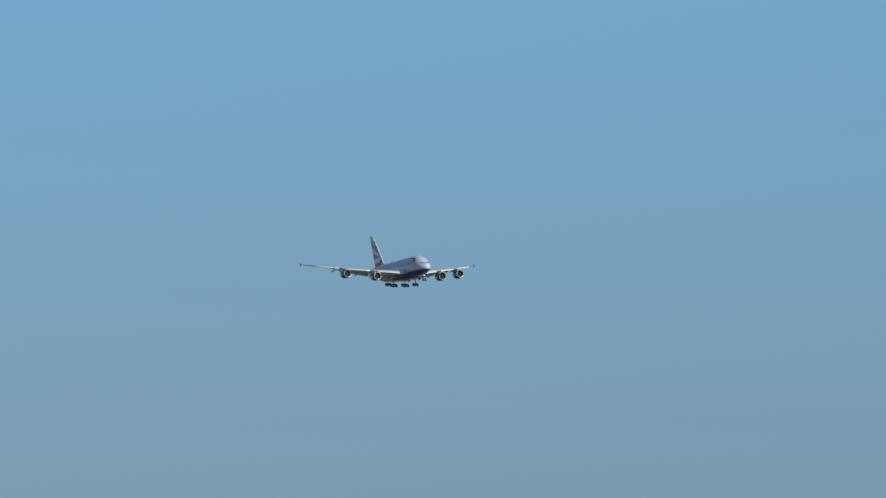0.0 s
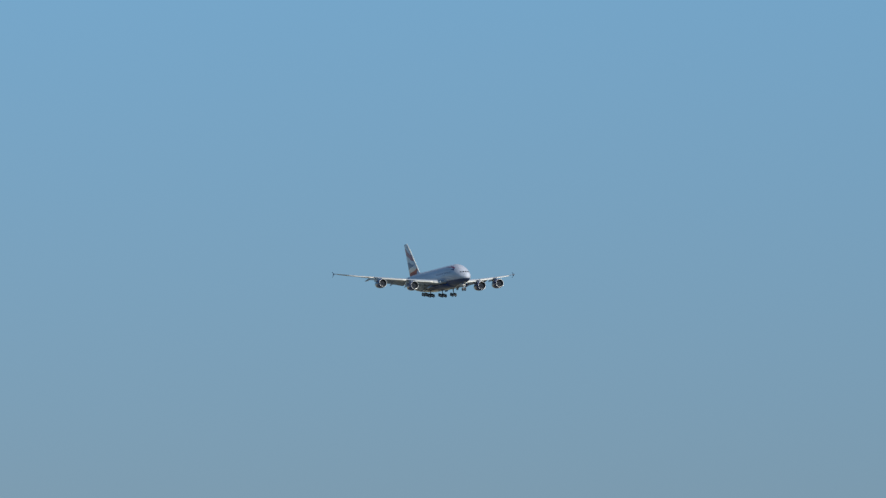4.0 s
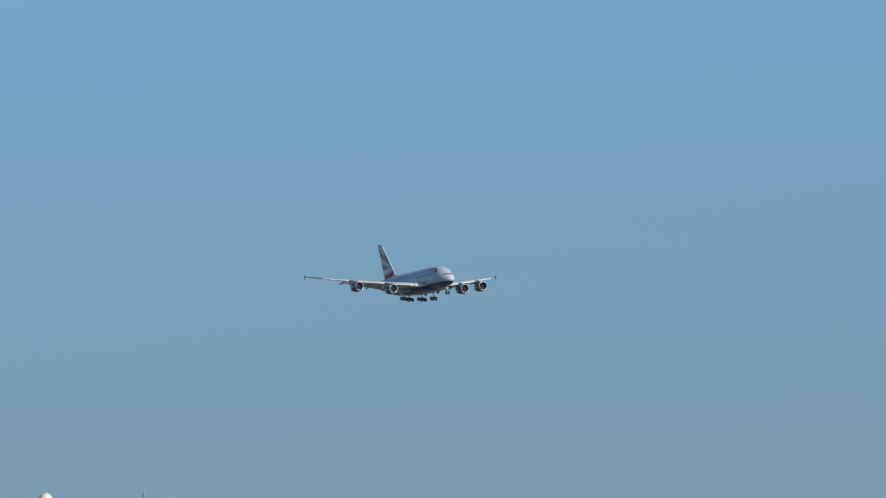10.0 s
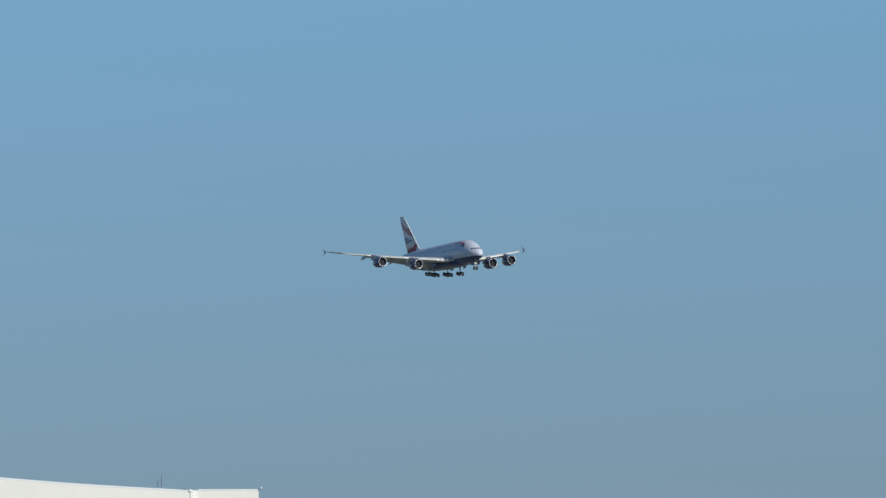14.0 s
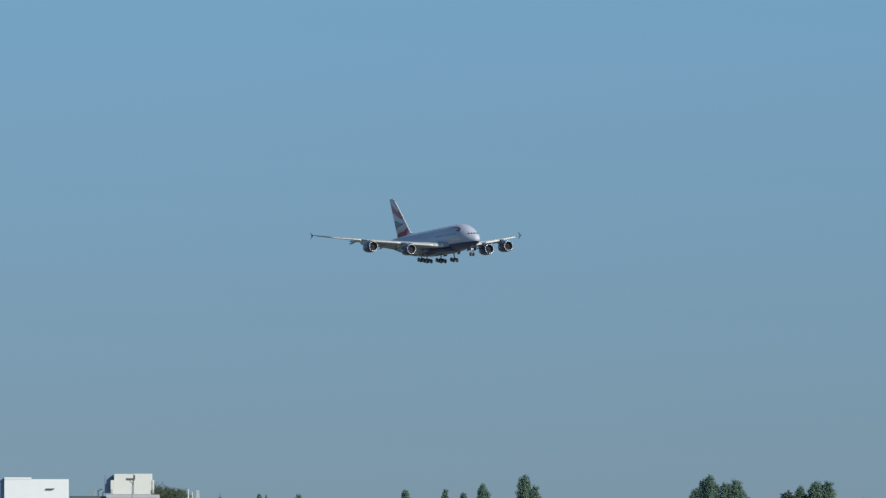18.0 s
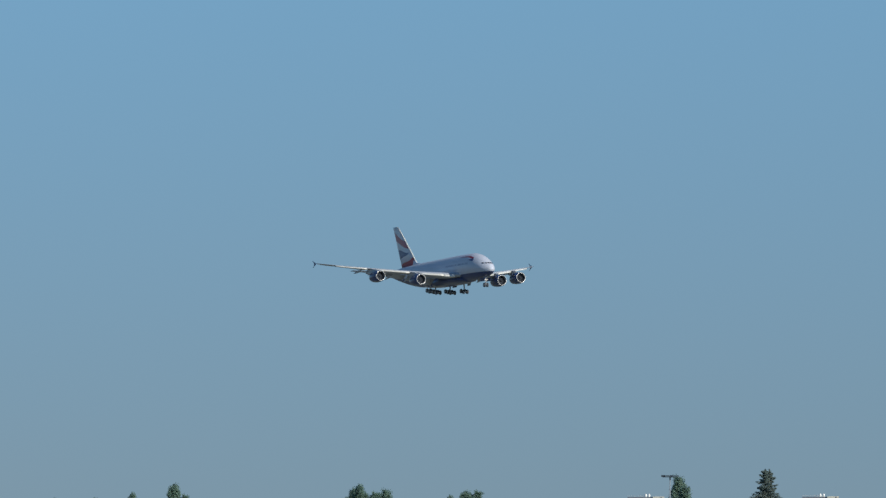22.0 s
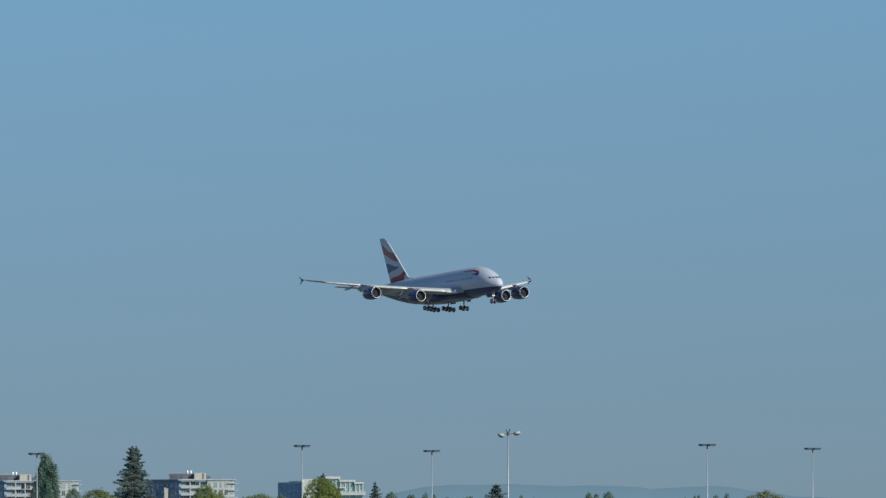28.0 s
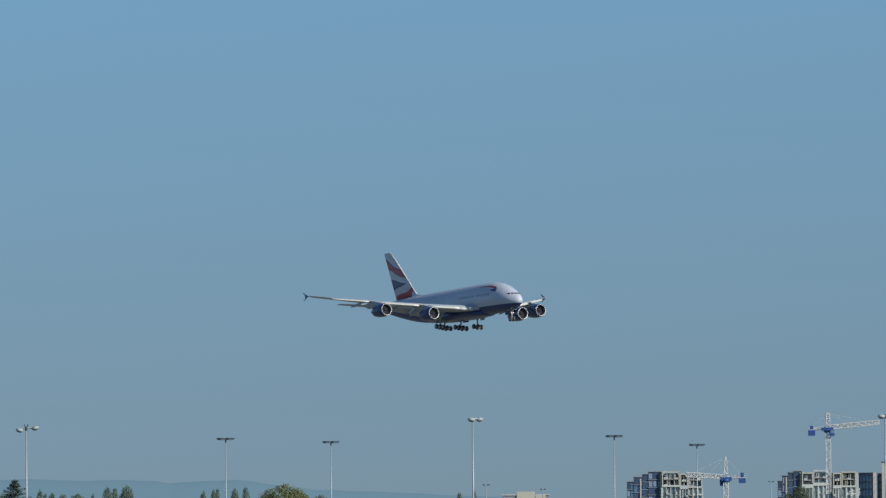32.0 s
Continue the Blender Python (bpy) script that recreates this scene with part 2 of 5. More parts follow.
def loft(rings, caps=True):
    """Skin over rings of equal length."""
    n, v, f = len(rings[0]), [], []
    for r in rings:
        v += [tuple(p) for p in r]
    for j in range(len(rings) - 1):
        f += [(j * n + i, j * n + (i + 1) % n, (j + 1) * n + (i + 1) % n, (j + 1) * n + i) for i in range(n)]
    if caps:
        f += [tuple(range(n - 1, -1, -1)), tuple(range((len(rings) - 1) * n, len(rings) * n))]
    return v, f


def spin(profile, n=28, axis="x"):
    """Turned body about an axis; profile: (place along it, radius)."""
    rings = []
    for a, r in profile:
        rings.append([(a, r * math.cos(2 * math.pi * i / n), r * math.sin(2 * math.pi * i / n)) if axis == "x" else
                      (r * math.cos(2 * math.pi * i / n), r * math.sin(2 * math.pi * i / n), a) for i in range(n)])
    return loft(rings, False)


def spot(az, d):
    return d * math.sin(radians(az)), d * math.cos(radians(az))


def rise(up, d):
    return EYE + d * math.tan(radians(up))


def thing(name, m, label, category, group="", kind=""):
    ob = new(name)
    ob.matrix_basis = m
    ob.empty_display_size = 0.5
    return tagged(ob, label, category, group, kind)


def facing(az, d, turn=0.0, z=0.0):
    """A pose on the ground whose -y side faces the camera, turned by some degrees."""
    x, y = spot(az, d)
    return pose(x, y, z, 0, 0, -az + turn)


# ---- ground and distance ----
def ground():
    rings, v, f = [60, 250, 700, 1400, 2400, 3600, 4990], [(0, 0, 0)], []
    n = 72
    for r in rings:
        v += [(r * math.cos(2 * math.pi * i / n), r * math.sin(2 * math.pi * i / n), 0) for i in range(n)]
    f += [(0, 1 + i, 1 + (i + 1) % n) for i in range(n)]
    for j in range(len(rings) - 1):
        a, b = 1 + j * n, 1 + (j + 1) * n
        f += [(a + i, b + i, b + (i + 1) % n, a + (i + 1) % n) for i in range(n)]
    tagged(new("ground", mesh("ground", v, f, M_GROUND)), "flat dry mown airport grassland", "ground", kind="structure")


def ridge(d, line, seed):
    """A far hill line through (azimuth, elevation) points, a long body with a rounded crest."""
    v, f, n = [], [], 160
    az0, az1 = line[0][0], line[-1][0]
    for i in range(n + 1):
        az = az0 + (az1 - az0) * i / n
        up = float(np.interp(az, [p[0] for p in line], [p[1] for p in line]))
        up += 0.002 * noise.noise((az * 3.1, seed, 0)) + 0.004 * noise.noise((az * 9.0, seed, 3))
        h = max(1.0, rise(up, d))
        for dd, hh in ((0, -2), (0, h * 0.7), (8, h), (16, h * 0.7), (16, -2)):
            x, y = spot(az, d + dd)
            v.append((x, y, hh))
    for i in range(n):
        f += [(i * 5 + j, (i + 1) * 5 + j, (i + 1) * 5 + j + 1, i * 5 + j + 1) for j in range(4)]
    tagged(new("backdrop", mesh("backdrop", v, f, M_RIDGE, True)), "line of far hills, blue haze given by a glow", "backdrop", kind="structure")


ground()
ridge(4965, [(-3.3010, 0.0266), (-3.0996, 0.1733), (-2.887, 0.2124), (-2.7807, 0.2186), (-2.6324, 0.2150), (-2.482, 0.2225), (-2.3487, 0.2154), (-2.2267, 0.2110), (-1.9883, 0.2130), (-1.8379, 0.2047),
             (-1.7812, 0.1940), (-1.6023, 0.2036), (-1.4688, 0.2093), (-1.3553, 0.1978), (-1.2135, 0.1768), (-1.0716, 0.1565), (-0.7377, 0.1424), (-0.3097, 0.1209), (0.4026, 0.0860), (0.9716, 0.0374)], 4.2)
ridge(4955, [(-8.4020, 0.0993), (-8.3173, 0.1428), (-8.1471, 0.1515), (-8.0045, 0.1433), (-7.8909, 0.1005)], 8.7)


# ---- trees: built once for each form, 22 m high, then copied ----
def leaves(centres, radii, per, size, rng, flat=1.0, puff=0.6, wild=0.5):
    """Many small leaf sprays round clump centres; puff: how far they face outwards from their clump, wild: how far they scatter."""
    c = np.repeat(centres, per, axis=0)
    r = np.repeat(radii, per)[:, None]
    d = rng.normal(size=c.shape)
    d /= np.linalg.norm(d, axis=1, keepdims=True)
    p = c + d * np.array([1, 1, flat]) * r * rng.uniform(0.25, 1.0, (len(c), 1)) ** 0.5
    out = p * np.array([1, 1, 0.4]) - np.array([0, 0, 4.0])
    out /= np.linalg.norm(out, axis=1, keepdims=True) + 1e-6
    face = 0.55 * out + puff * d + wild * rng.normal(size=c.shape) + np.array([0, 0, 0.2])
    a = np.cross(face, rng.normal(size=c.shape))
    a /= np.linalg.norm(a, axis=1, keepdims=True)
    b = np.cross(face, a)
    b /= np.linalg.norm(b, axis=1, keepdims=True)
    # the leaves of the upper crown are finer
    s = size * rng.uniform(0.7, 1.3, (len(c), 1)) * (1.9 - 0.9 * np.clip(p[:, 2:3] / 16.0, 0, 1))
    tri = np.stack([p - a * s, p + a * s * 0.5 - b * s * 0.75, p + a * s * 0.5 + b * s * 0.75], 1).reshape(-1, 3)
    return tri, np.arange(len(tri)).reshape(-1, 3)


def both(*crowns):
    """Several lots of leaves as one."""
    tri = np.concatenate([q for q, _ in crowns])
    return tri, np.arange(len(tri)).reshape(-1, 3)


def crown_mesh(name, tri, idx, material):
    me = bpy.data.meshes.new(name)
    me.from_pydata(tri.tolist(), [], idx.tolist())
    me.materials.append(material)
    me.update()
    return me


def trunk(h, r, limbs, rng, spread, low):
    geo = [rod((0, 0, -0.2), (0.1, 0.05, h * 0.5), r, r * 0.6, 10), rod((0.1, 0.05, h * 0.5), (0, 0, h * 0.93), r * 0.6, 0.05, 8)]
    for i in range(limbs):
        a, z = rng.uniform(0, 6.28), h * rng.uniform(low, 0.8)
        o = spread * rng.uniform(0.5, 0.9) * (1 - 0.5 * (z / h))
        geo.append(rod((0, 0, z), (o * math.cos(a), o * math.sin(a), z + h * rng.uniform(0.06, 0.16)), r * 0.35, 0.04, 6))
    return join(*geo)


def tree_forms(kind, seed):
    """Returns a trunk mesh and a crown mesh of a tree 22 m high."""
    rng = np.random.default_rng(seed)
    H = 22.0
    if kind == "poplar":
        # a bundle of steep limbs grown together, each a chain of upright puffs that ends in a blunt finger
        cs, rs, core, cr = [], [], [], []
        limbs = [(0.0, 0.0, 0.985)]
        for k in range(11):
            a = k * 2.4 + rng.uniform(-0.5, 0.5)
            q = rng.uniform(0.55, 1.75)
            limbs.append((q * math.cos(a), q * math.sin(a), (1.0 - 0.055 * q ** 1.5 * rng.uniform(0.1, 1.8)) * (rng.uniform(0.78, 0.92) if k % 3 == 1 else 1.0)))
        for lx, ly, top in limbs:
            z, zt = 3.0, H * top
            wide = rng.uniform(0.75, 1.15)
            while z < zt - 0.35:
                t = z / zt
                lean = 0.46 + 0.61 * math.sqrt(max(0.0, 1 - t ** 2.6)) * min(1.0, 0.5 + t)
                r = wide * (0.34 + 0.62 * math.sqrt(max(0.0, 1 - t ** 4)))
                core.append((lx * lean, ly * lean, z))
                cr.append(r * 0.8)
                for _ in range(6 if z > 8 else 2):
                    a = rng.uniform(0, 6.28)
                    o = r * rng.uniform(0.45, 1.06) * (1.28 if rng.random() < 0.16 else 1.0)
                    cs.append((lx * lean + o * math.cos(a), ly * lean + o * math.sin(a), z + rng.uniform(-0.5, 0.5)))
                    rs.append(rng.uniform(0.24, 0.5) * (1.0 if t < 0.9 else 0.8) * (1.0 if z > 8 else 1.8))
                z += rng.uniform(0.55, 0.95)
            cs.append((lx * 0.46, ly * 0.46, zt - 0.3))
            rs.append(0.26)
        q, i = both(leaves(np.array(cs), np.array(rs), 26, 0.12, rng, 2.0, 0.25, 0.5), leaves(np.array(core), np.array(cr), 26, 0.2, rng, 1.3, 0.3, 0.5))
        return mesh("trunk", *trunk(H * 0.72, 0.4, 9, rng, 1.4, 0.12), M_BARK, True), (q, i), M_POPLAR
    if kind in ("broad", "dull", "olive", "dark"):
        # a few great lobes, each covered with puffs that stand out of it unevenly
        cs, rs, core, cr = [], [], [], []
        lobes = [(0.0, 0.0, 13.2, 4.4, 7.6)]
        for k in range(7):
            a = k * 0.9 + rng.uniform(-0.3, 0.3)
            q = rng.uniform(1.8, 3.2)
            lobes.append((q * math.cos(a), q * math.sin(a), rng.uniform(11.0, 15.0) - 0.8 * (q - 1.8), rng.uniform(2.2, 3.1), rng.uniform(3.0, 4.6)))
        for x, y, z, w, h in lobes:
            for _ in range(int(9 * w * h) + 30):
                d = rng.normal(size=3)
                d[2] += 0.55
                d /= np.linalg.norm(d)
                e = rng.uniform(0.84, 1.03)
                p = (x + d[0] * w * e, y + d[1] * w * e, z + d[2] * h * e)
                if p[2] > 3.0:
                    cs.append(p)
                    rs.append(rng.uniform(0.36, 0.8))
            for _ in range(int(3 * w * h)):
                d = rng.normal(size=3)
                d /= np.linalg.norm(d)
                core.append((x + d[0] * w * 0.7, y + d[1] * w * 0.7, z + d[2] * h * 0.7))
                cr.append(0.9)
        q, i = both(leaves(np.array(cs), np.array(rs), 26, 0.145, rng, 0.95, 0.4, 0.7), leaves(np.array(core), np.array(cr), 16, 0.3, rng))
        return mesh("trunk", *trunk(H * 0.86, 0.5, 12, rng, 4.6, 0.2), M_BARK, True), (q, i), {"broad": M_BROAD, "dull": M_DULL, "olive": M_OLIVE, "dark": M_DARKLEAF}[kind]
    # conifer: uneven whorls of long boughs with hanging sprays and sky between them
    ragged = kind == "pine"
    cs, rs, z = [], [], 2.2
    boughs = []
    while z < H - 0.5:
        t = z / H
        reach = (4.7 if not ragged else 4.5) * (1 - t) ** 0.98 * min(1, 0.6 + 1.5 * t) + 0.22
        turn = rng.uniform(0, 6.28)
        count = rng.integers(5, 8)
        for j in range(count):
            a = turn + j * 6.283 / count + rng.uniform(-0.5, 0.5)
            ln = reach * (rng.uniform(0.35, 1.2) if not ragged else rng.uniform(0.35, 1.25))
            zb = min(H - 0.5, z + rng.uniform(-0.5, 0.5))
            tip = rng.uniform(-0.28, 0.16) if not ragged else rng.uniform(-0.15, 0.4)
            ca, sa = math.cos(a), math.sin(a)
            boughs.append(rod((0, 0, zb), (ln * ca, ln * sa, zb + ln * tip), 0.06, 0.02, 5))
            for k in np.linspace(0.12, 1.0, max(4, int(ln / 0.26) + 1)):
                wide = 0.3 * ln * k * (1.12 - k) + 0.08
                for side in (-1, 1):
                    o = side * wide * rng.uniform(0.1, 1.0)
                    sag = rng.uniform(0.0, 0.34) * (1 - 0.5 * k)
                    cs.append((ln * k * ca - o * sa, ln * k * sa + o * ca, zb + ln * k * (tip + 0.1 * k) - 0.15 * abs(o) - sag))
                    rs.append((0.17 + 0.2 * (1 - k)) * min(1.2, 0.5 + ln / 3) * (1.25 if ragged else 1.0))
        z += rng.uniform(0.5, 1.0) * (1.3 - 0.6 * t)
    for k in range(7):
        cs.append((0, 0, H - 0.15 - 0.22 * k))
        rs.append(0.07 + 0.035 * k)
    q, i = leaves(np.array(cs), np.array(rs), 20, 0.085, rng, 1.25, 0.35, 0.8)
    tr = join(rod((0, 0, -0.2), (0, 0, H * 0.985), 0.34, 0.04, 10), *boughs)
    return mesh("trunk", *tr, M_BARK, True), (q, i), M_NEEDLE


TREE_WORDS = {"poplar": ("poplar_tree", "tall upright dark green poplar in full leaf"), "broad": ("broadleaf_tree", "rounded yellow-green broadleaf tree in full leaf"),
              "dull": ("broadleaf_tree", "dull dark green broadleaf tree in full leaf"), "dark": ("broadleaf_tree", "dark olive-green broadleaf tree in full leaf"), "olive": ("broadleaf_tree", "rounded pale olive-green tree with dense sunlit leaves"),
              "fir": ("conifer_tree", "tall dark conifer with drooping boughs"), "pine": ("conifer_tree", "ragged dark conifer with uneven open boughs")}
FORMS = {}


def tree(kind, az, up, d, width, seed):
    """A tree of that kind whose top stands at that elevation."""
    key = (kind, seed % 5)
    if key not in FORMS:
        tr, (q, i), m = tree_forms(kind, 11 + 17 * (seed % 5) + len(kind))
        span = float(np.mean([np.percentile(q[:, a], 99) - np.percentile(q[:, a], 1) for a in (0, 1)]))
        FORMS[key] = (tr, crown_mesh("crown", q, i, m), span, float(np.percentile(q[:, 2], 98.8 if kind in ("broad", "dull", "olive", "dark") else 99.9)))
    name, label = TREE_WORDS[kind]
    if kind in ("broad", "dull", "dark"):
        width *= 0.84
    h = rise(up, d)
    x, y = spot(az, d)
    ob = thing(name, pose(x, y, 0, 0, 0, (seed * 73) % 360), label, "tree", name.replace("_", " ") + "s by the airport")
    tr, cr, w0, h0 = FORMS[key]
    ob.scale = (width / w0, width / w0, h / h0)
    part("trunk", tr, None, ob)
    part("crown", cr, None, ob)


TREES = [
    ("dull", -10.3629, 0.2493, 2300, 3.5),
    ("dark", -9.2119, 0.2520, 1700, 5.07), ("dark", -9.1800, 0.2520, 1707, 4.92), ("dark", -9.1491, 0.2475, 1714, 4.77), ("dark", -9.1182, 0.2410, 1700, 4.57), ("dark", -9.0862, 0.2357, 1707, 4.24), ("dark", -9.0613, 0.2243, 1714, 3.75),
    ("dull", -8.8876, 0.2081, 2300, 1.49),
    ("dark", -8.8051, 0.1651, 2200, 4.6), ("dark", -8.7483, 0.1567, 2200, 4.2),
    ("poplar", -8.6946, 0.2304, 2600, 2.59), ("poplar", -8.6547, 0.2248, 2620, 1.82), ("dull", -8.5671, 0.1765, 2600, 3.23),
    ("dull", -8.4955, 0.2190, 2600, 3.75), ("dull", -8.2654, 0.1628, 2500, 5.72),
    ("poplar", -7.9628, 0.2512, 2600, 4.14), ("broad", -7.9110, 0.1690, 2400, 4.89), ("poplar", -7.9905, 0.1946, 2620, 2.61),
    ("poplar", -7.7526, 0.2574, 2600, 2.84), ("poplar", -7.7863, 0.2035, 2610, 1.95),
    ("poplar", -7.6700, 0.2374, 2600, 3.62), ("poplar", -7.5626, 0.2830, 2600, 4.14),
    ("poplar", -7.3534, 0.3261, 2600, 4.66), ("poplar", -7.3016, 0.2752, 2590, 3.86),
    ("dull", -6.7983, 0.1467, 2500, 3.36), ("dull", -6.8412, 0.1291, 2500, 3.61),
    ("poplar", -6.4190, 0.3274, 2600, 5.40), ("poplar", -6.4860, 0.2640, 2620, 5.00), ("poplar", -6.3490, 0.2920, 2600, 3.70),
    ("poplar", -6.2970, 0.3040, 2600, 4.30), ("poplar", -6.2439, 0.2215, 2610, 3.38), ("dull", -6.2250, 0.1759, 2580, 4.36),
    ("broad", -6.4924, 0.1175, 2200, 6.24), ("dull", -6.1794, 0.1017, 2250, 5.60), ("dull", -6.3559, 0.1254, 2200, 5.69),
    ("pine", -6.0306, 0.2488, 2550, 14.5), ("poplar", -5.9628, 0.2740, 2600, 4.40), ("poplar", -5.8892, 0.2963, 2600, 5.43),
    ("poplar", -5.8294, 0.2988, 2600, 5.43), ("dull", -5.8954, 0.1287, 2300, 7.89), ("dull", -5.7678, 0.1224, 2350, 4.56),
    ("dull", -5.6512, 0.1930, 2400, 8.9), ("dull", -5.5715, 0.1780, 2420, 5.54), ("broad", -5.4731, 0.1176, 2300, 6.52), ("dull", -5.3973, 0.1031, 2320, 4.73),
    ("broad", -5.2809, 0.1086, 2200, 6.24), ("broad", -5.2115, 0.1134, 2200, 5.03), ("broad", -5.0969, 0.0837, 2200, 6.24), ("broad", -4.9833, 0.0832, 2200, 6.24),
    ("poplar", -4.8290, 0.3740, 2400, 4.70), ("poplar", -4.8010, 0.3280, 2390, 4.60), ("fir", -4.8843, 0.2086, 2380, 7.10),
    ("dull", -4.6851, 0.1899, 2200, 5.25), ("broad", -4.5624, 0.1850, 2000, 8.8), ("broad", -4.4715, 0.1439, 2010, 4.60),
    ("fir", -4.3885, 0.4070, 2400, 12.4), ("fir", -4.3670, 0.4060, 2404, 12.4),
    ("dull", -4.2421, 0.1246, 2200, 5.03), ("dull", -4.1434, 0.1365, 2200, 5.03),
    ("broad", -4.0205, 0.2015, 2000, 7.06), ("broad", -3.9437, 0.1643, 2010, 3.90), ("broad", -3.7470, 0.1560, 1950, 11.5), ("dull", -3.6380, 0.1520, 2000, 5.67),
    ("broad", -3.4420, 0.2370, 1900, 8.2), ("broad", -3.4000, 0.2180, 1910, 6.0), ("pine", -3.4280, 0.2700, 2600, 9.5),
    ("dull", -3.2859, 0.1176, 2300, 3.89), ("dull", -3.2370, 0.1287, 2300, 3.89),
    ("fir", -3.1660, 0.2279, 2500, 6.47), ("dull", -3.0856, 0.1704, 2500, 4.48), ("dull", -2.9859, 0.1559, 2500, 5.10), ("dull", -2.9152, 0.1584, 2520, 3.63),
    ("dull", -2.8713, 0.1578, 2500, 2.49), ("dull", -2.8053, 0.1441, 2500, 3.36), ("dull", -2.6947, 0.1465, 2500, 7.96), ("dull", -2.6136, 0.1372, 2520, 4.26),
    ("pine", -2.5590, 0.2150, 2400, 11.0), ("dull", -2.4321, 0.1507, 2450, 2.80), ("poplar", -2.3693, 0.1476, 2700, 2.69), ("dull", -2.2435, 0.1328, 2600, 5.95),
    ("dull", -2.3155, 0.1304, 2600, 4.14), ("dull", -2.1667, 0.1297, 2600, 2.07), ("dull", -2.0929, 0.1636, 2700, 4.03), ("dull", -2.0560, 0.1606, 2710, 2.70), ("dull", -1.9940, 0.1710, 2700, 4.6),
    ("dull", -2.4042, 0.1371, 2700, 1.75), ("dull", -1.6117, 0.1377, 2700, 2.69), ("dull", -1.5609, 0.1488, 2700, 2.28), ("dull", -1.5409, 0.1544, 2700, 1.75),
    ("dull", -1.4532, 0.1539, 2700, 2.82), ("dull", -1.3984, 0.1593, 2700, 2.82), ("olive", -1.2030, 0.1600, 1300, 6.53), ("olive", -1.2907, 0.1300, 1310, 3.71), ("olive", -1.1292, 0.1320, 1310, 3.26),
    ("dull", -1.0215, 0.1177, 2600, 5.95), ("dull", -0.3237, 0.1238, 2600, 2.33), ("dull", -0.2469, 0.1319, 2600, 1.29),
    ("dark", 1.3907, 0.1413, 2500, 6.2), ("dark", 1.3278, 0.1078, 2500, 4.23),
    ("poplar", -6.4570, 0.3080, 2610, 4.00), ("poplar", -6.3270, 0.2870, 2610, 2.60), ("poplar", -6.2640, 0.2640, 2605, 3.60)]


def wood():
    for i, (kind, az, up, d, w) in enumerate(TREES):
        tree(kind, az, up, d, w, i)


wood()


# ---- lamps on tall poles ----
def flat_lamp(az, up, d, w, turn=0.0):
    """Pole with a flat cross-arm of dark floodlights."""
    h = rise(up, d)
    ob = thing("light_mast", facing(az, d, turn), "slim pale galvanised pole with a flat bar of dark floodlights", "street lamp", "floodlight masts of the airport car park")
    part("pole", rod((0, 0, 0), (0, 0, h - 0.5), 0.10, 0.06, 12), M_GALV, ob, smooth=True)
    part("base_flange", rod((0, 0, 0), (0, 0, 0.25), 0.32, 0.28, 12), M_GALV, ob)
    part("bracket", rod((0, 0, h - 0.6), (0, 0, h - 0.1), 0.09, 0.09, 10), M_LAMPDARK, ob, "dark bracket")
    s = w / 2
    part("lamp_head", box(-s, -s * 0.52, -0.25, 0.25, h - 0.16, h + 0.06, 0.04), M_LAMPDARK, ob, "dark floodlight")
    part("lamp_head", box(-s * 0.5, -s * 0.06, -0.25, 0.25, h - 0.13, h + 0.05, 0.04), M_LAMPGREY, ob, "grey floodlight")
    part("lamp_head", box(-s * 0.04, s * 0.32, -0.25, 0.25, h - 0.16, h + 0.06, 0.04), M_LAMPDARK, ob, "dark floodlight")
    part("lamp_head", box(s * 0.34, s, -0.25, 0.25, h - 0.13, h + 0.05, 0.04), M_LAMPGREY, ob, "grey floodlight")
    part("cross_arm", box(-s * 0.9, s * 0.9, -0.06, 0.06, h - 0.23, h - 0.17), M_LAMPDARK, ob, "dark cross-arm")


def round_lamp(az, up, d, w, turn=0.0, spikes=True, near=0.58, far=0.78):
    """Pole with two large rounded luminaires on a forked arm."""
    h = rise(up, d)
    ob = thing("light_mast", facing(az, d, turn), "tall grey pole with two rounded silver luminaires", "street lamp", "tall masts with rounded luminaires")
    low = 0.18 if spikes else 0.0
    part("pole", rod((0, 0, 0), (0, 0, h), 0.15, 0.085, 12), M_GALV, ob, smooth=True)
    part("base_flange", rod((0, 0, 0), (0, 0, 0.3), 0.4, 0.34, 12), M_GALV, ob)
    part("collar", rod((0, 0, h - 0.35), (0, 0, h + 0.12), 0.16, 0.16, 10), M_LAMPGREY, ob)
    s = w / 2
    part("arm", join(rod((0, 0, h - 0.05), (-s * (near - 0.13), 0, h + 0.04 - low), 0.1), rod((0, 0, h - 0.05), (s * (far - 0.13), 0, h + (0.16 if spikes else 0.0) - low), 0.1)), M_GALV, ob)
    for x, z, tilt in ((-s * near, h - 0.08 - low, 12 if spikes else 4), (s * far, h + 0.2 - (low * 1.2 if spikes else 0.26), -12 if spikes else -4)):
        dome = spin([(-0.26, 0.02), (-0.2, 0.36), (-0.05, 0.47), (0.1, 0.4), (0.2, 0.17), (0.22, 0.02)], 16, "z")
        head = part("luminaire", dome, M_LAMPPALE, ob, "rounded silver luminaire", True, pose(x, 0, z, 0, tilt, 0))
        part("lens", spin([(-0.34, 0.02), (-0.3, 0.24), (-0.21, 0.35)], 16, "z"), M_LAMPGREY, head, "dark glass bowl", True)
    if spikes:
        for x in (-0.16, 0.16):
            part("bird_spike", rod((x * 0.6, 0, h), (x * 1.4, 0, h + 0.42), 0.05, 0.07, 6), M_LAMPDARK, ob, "dark fork on top")


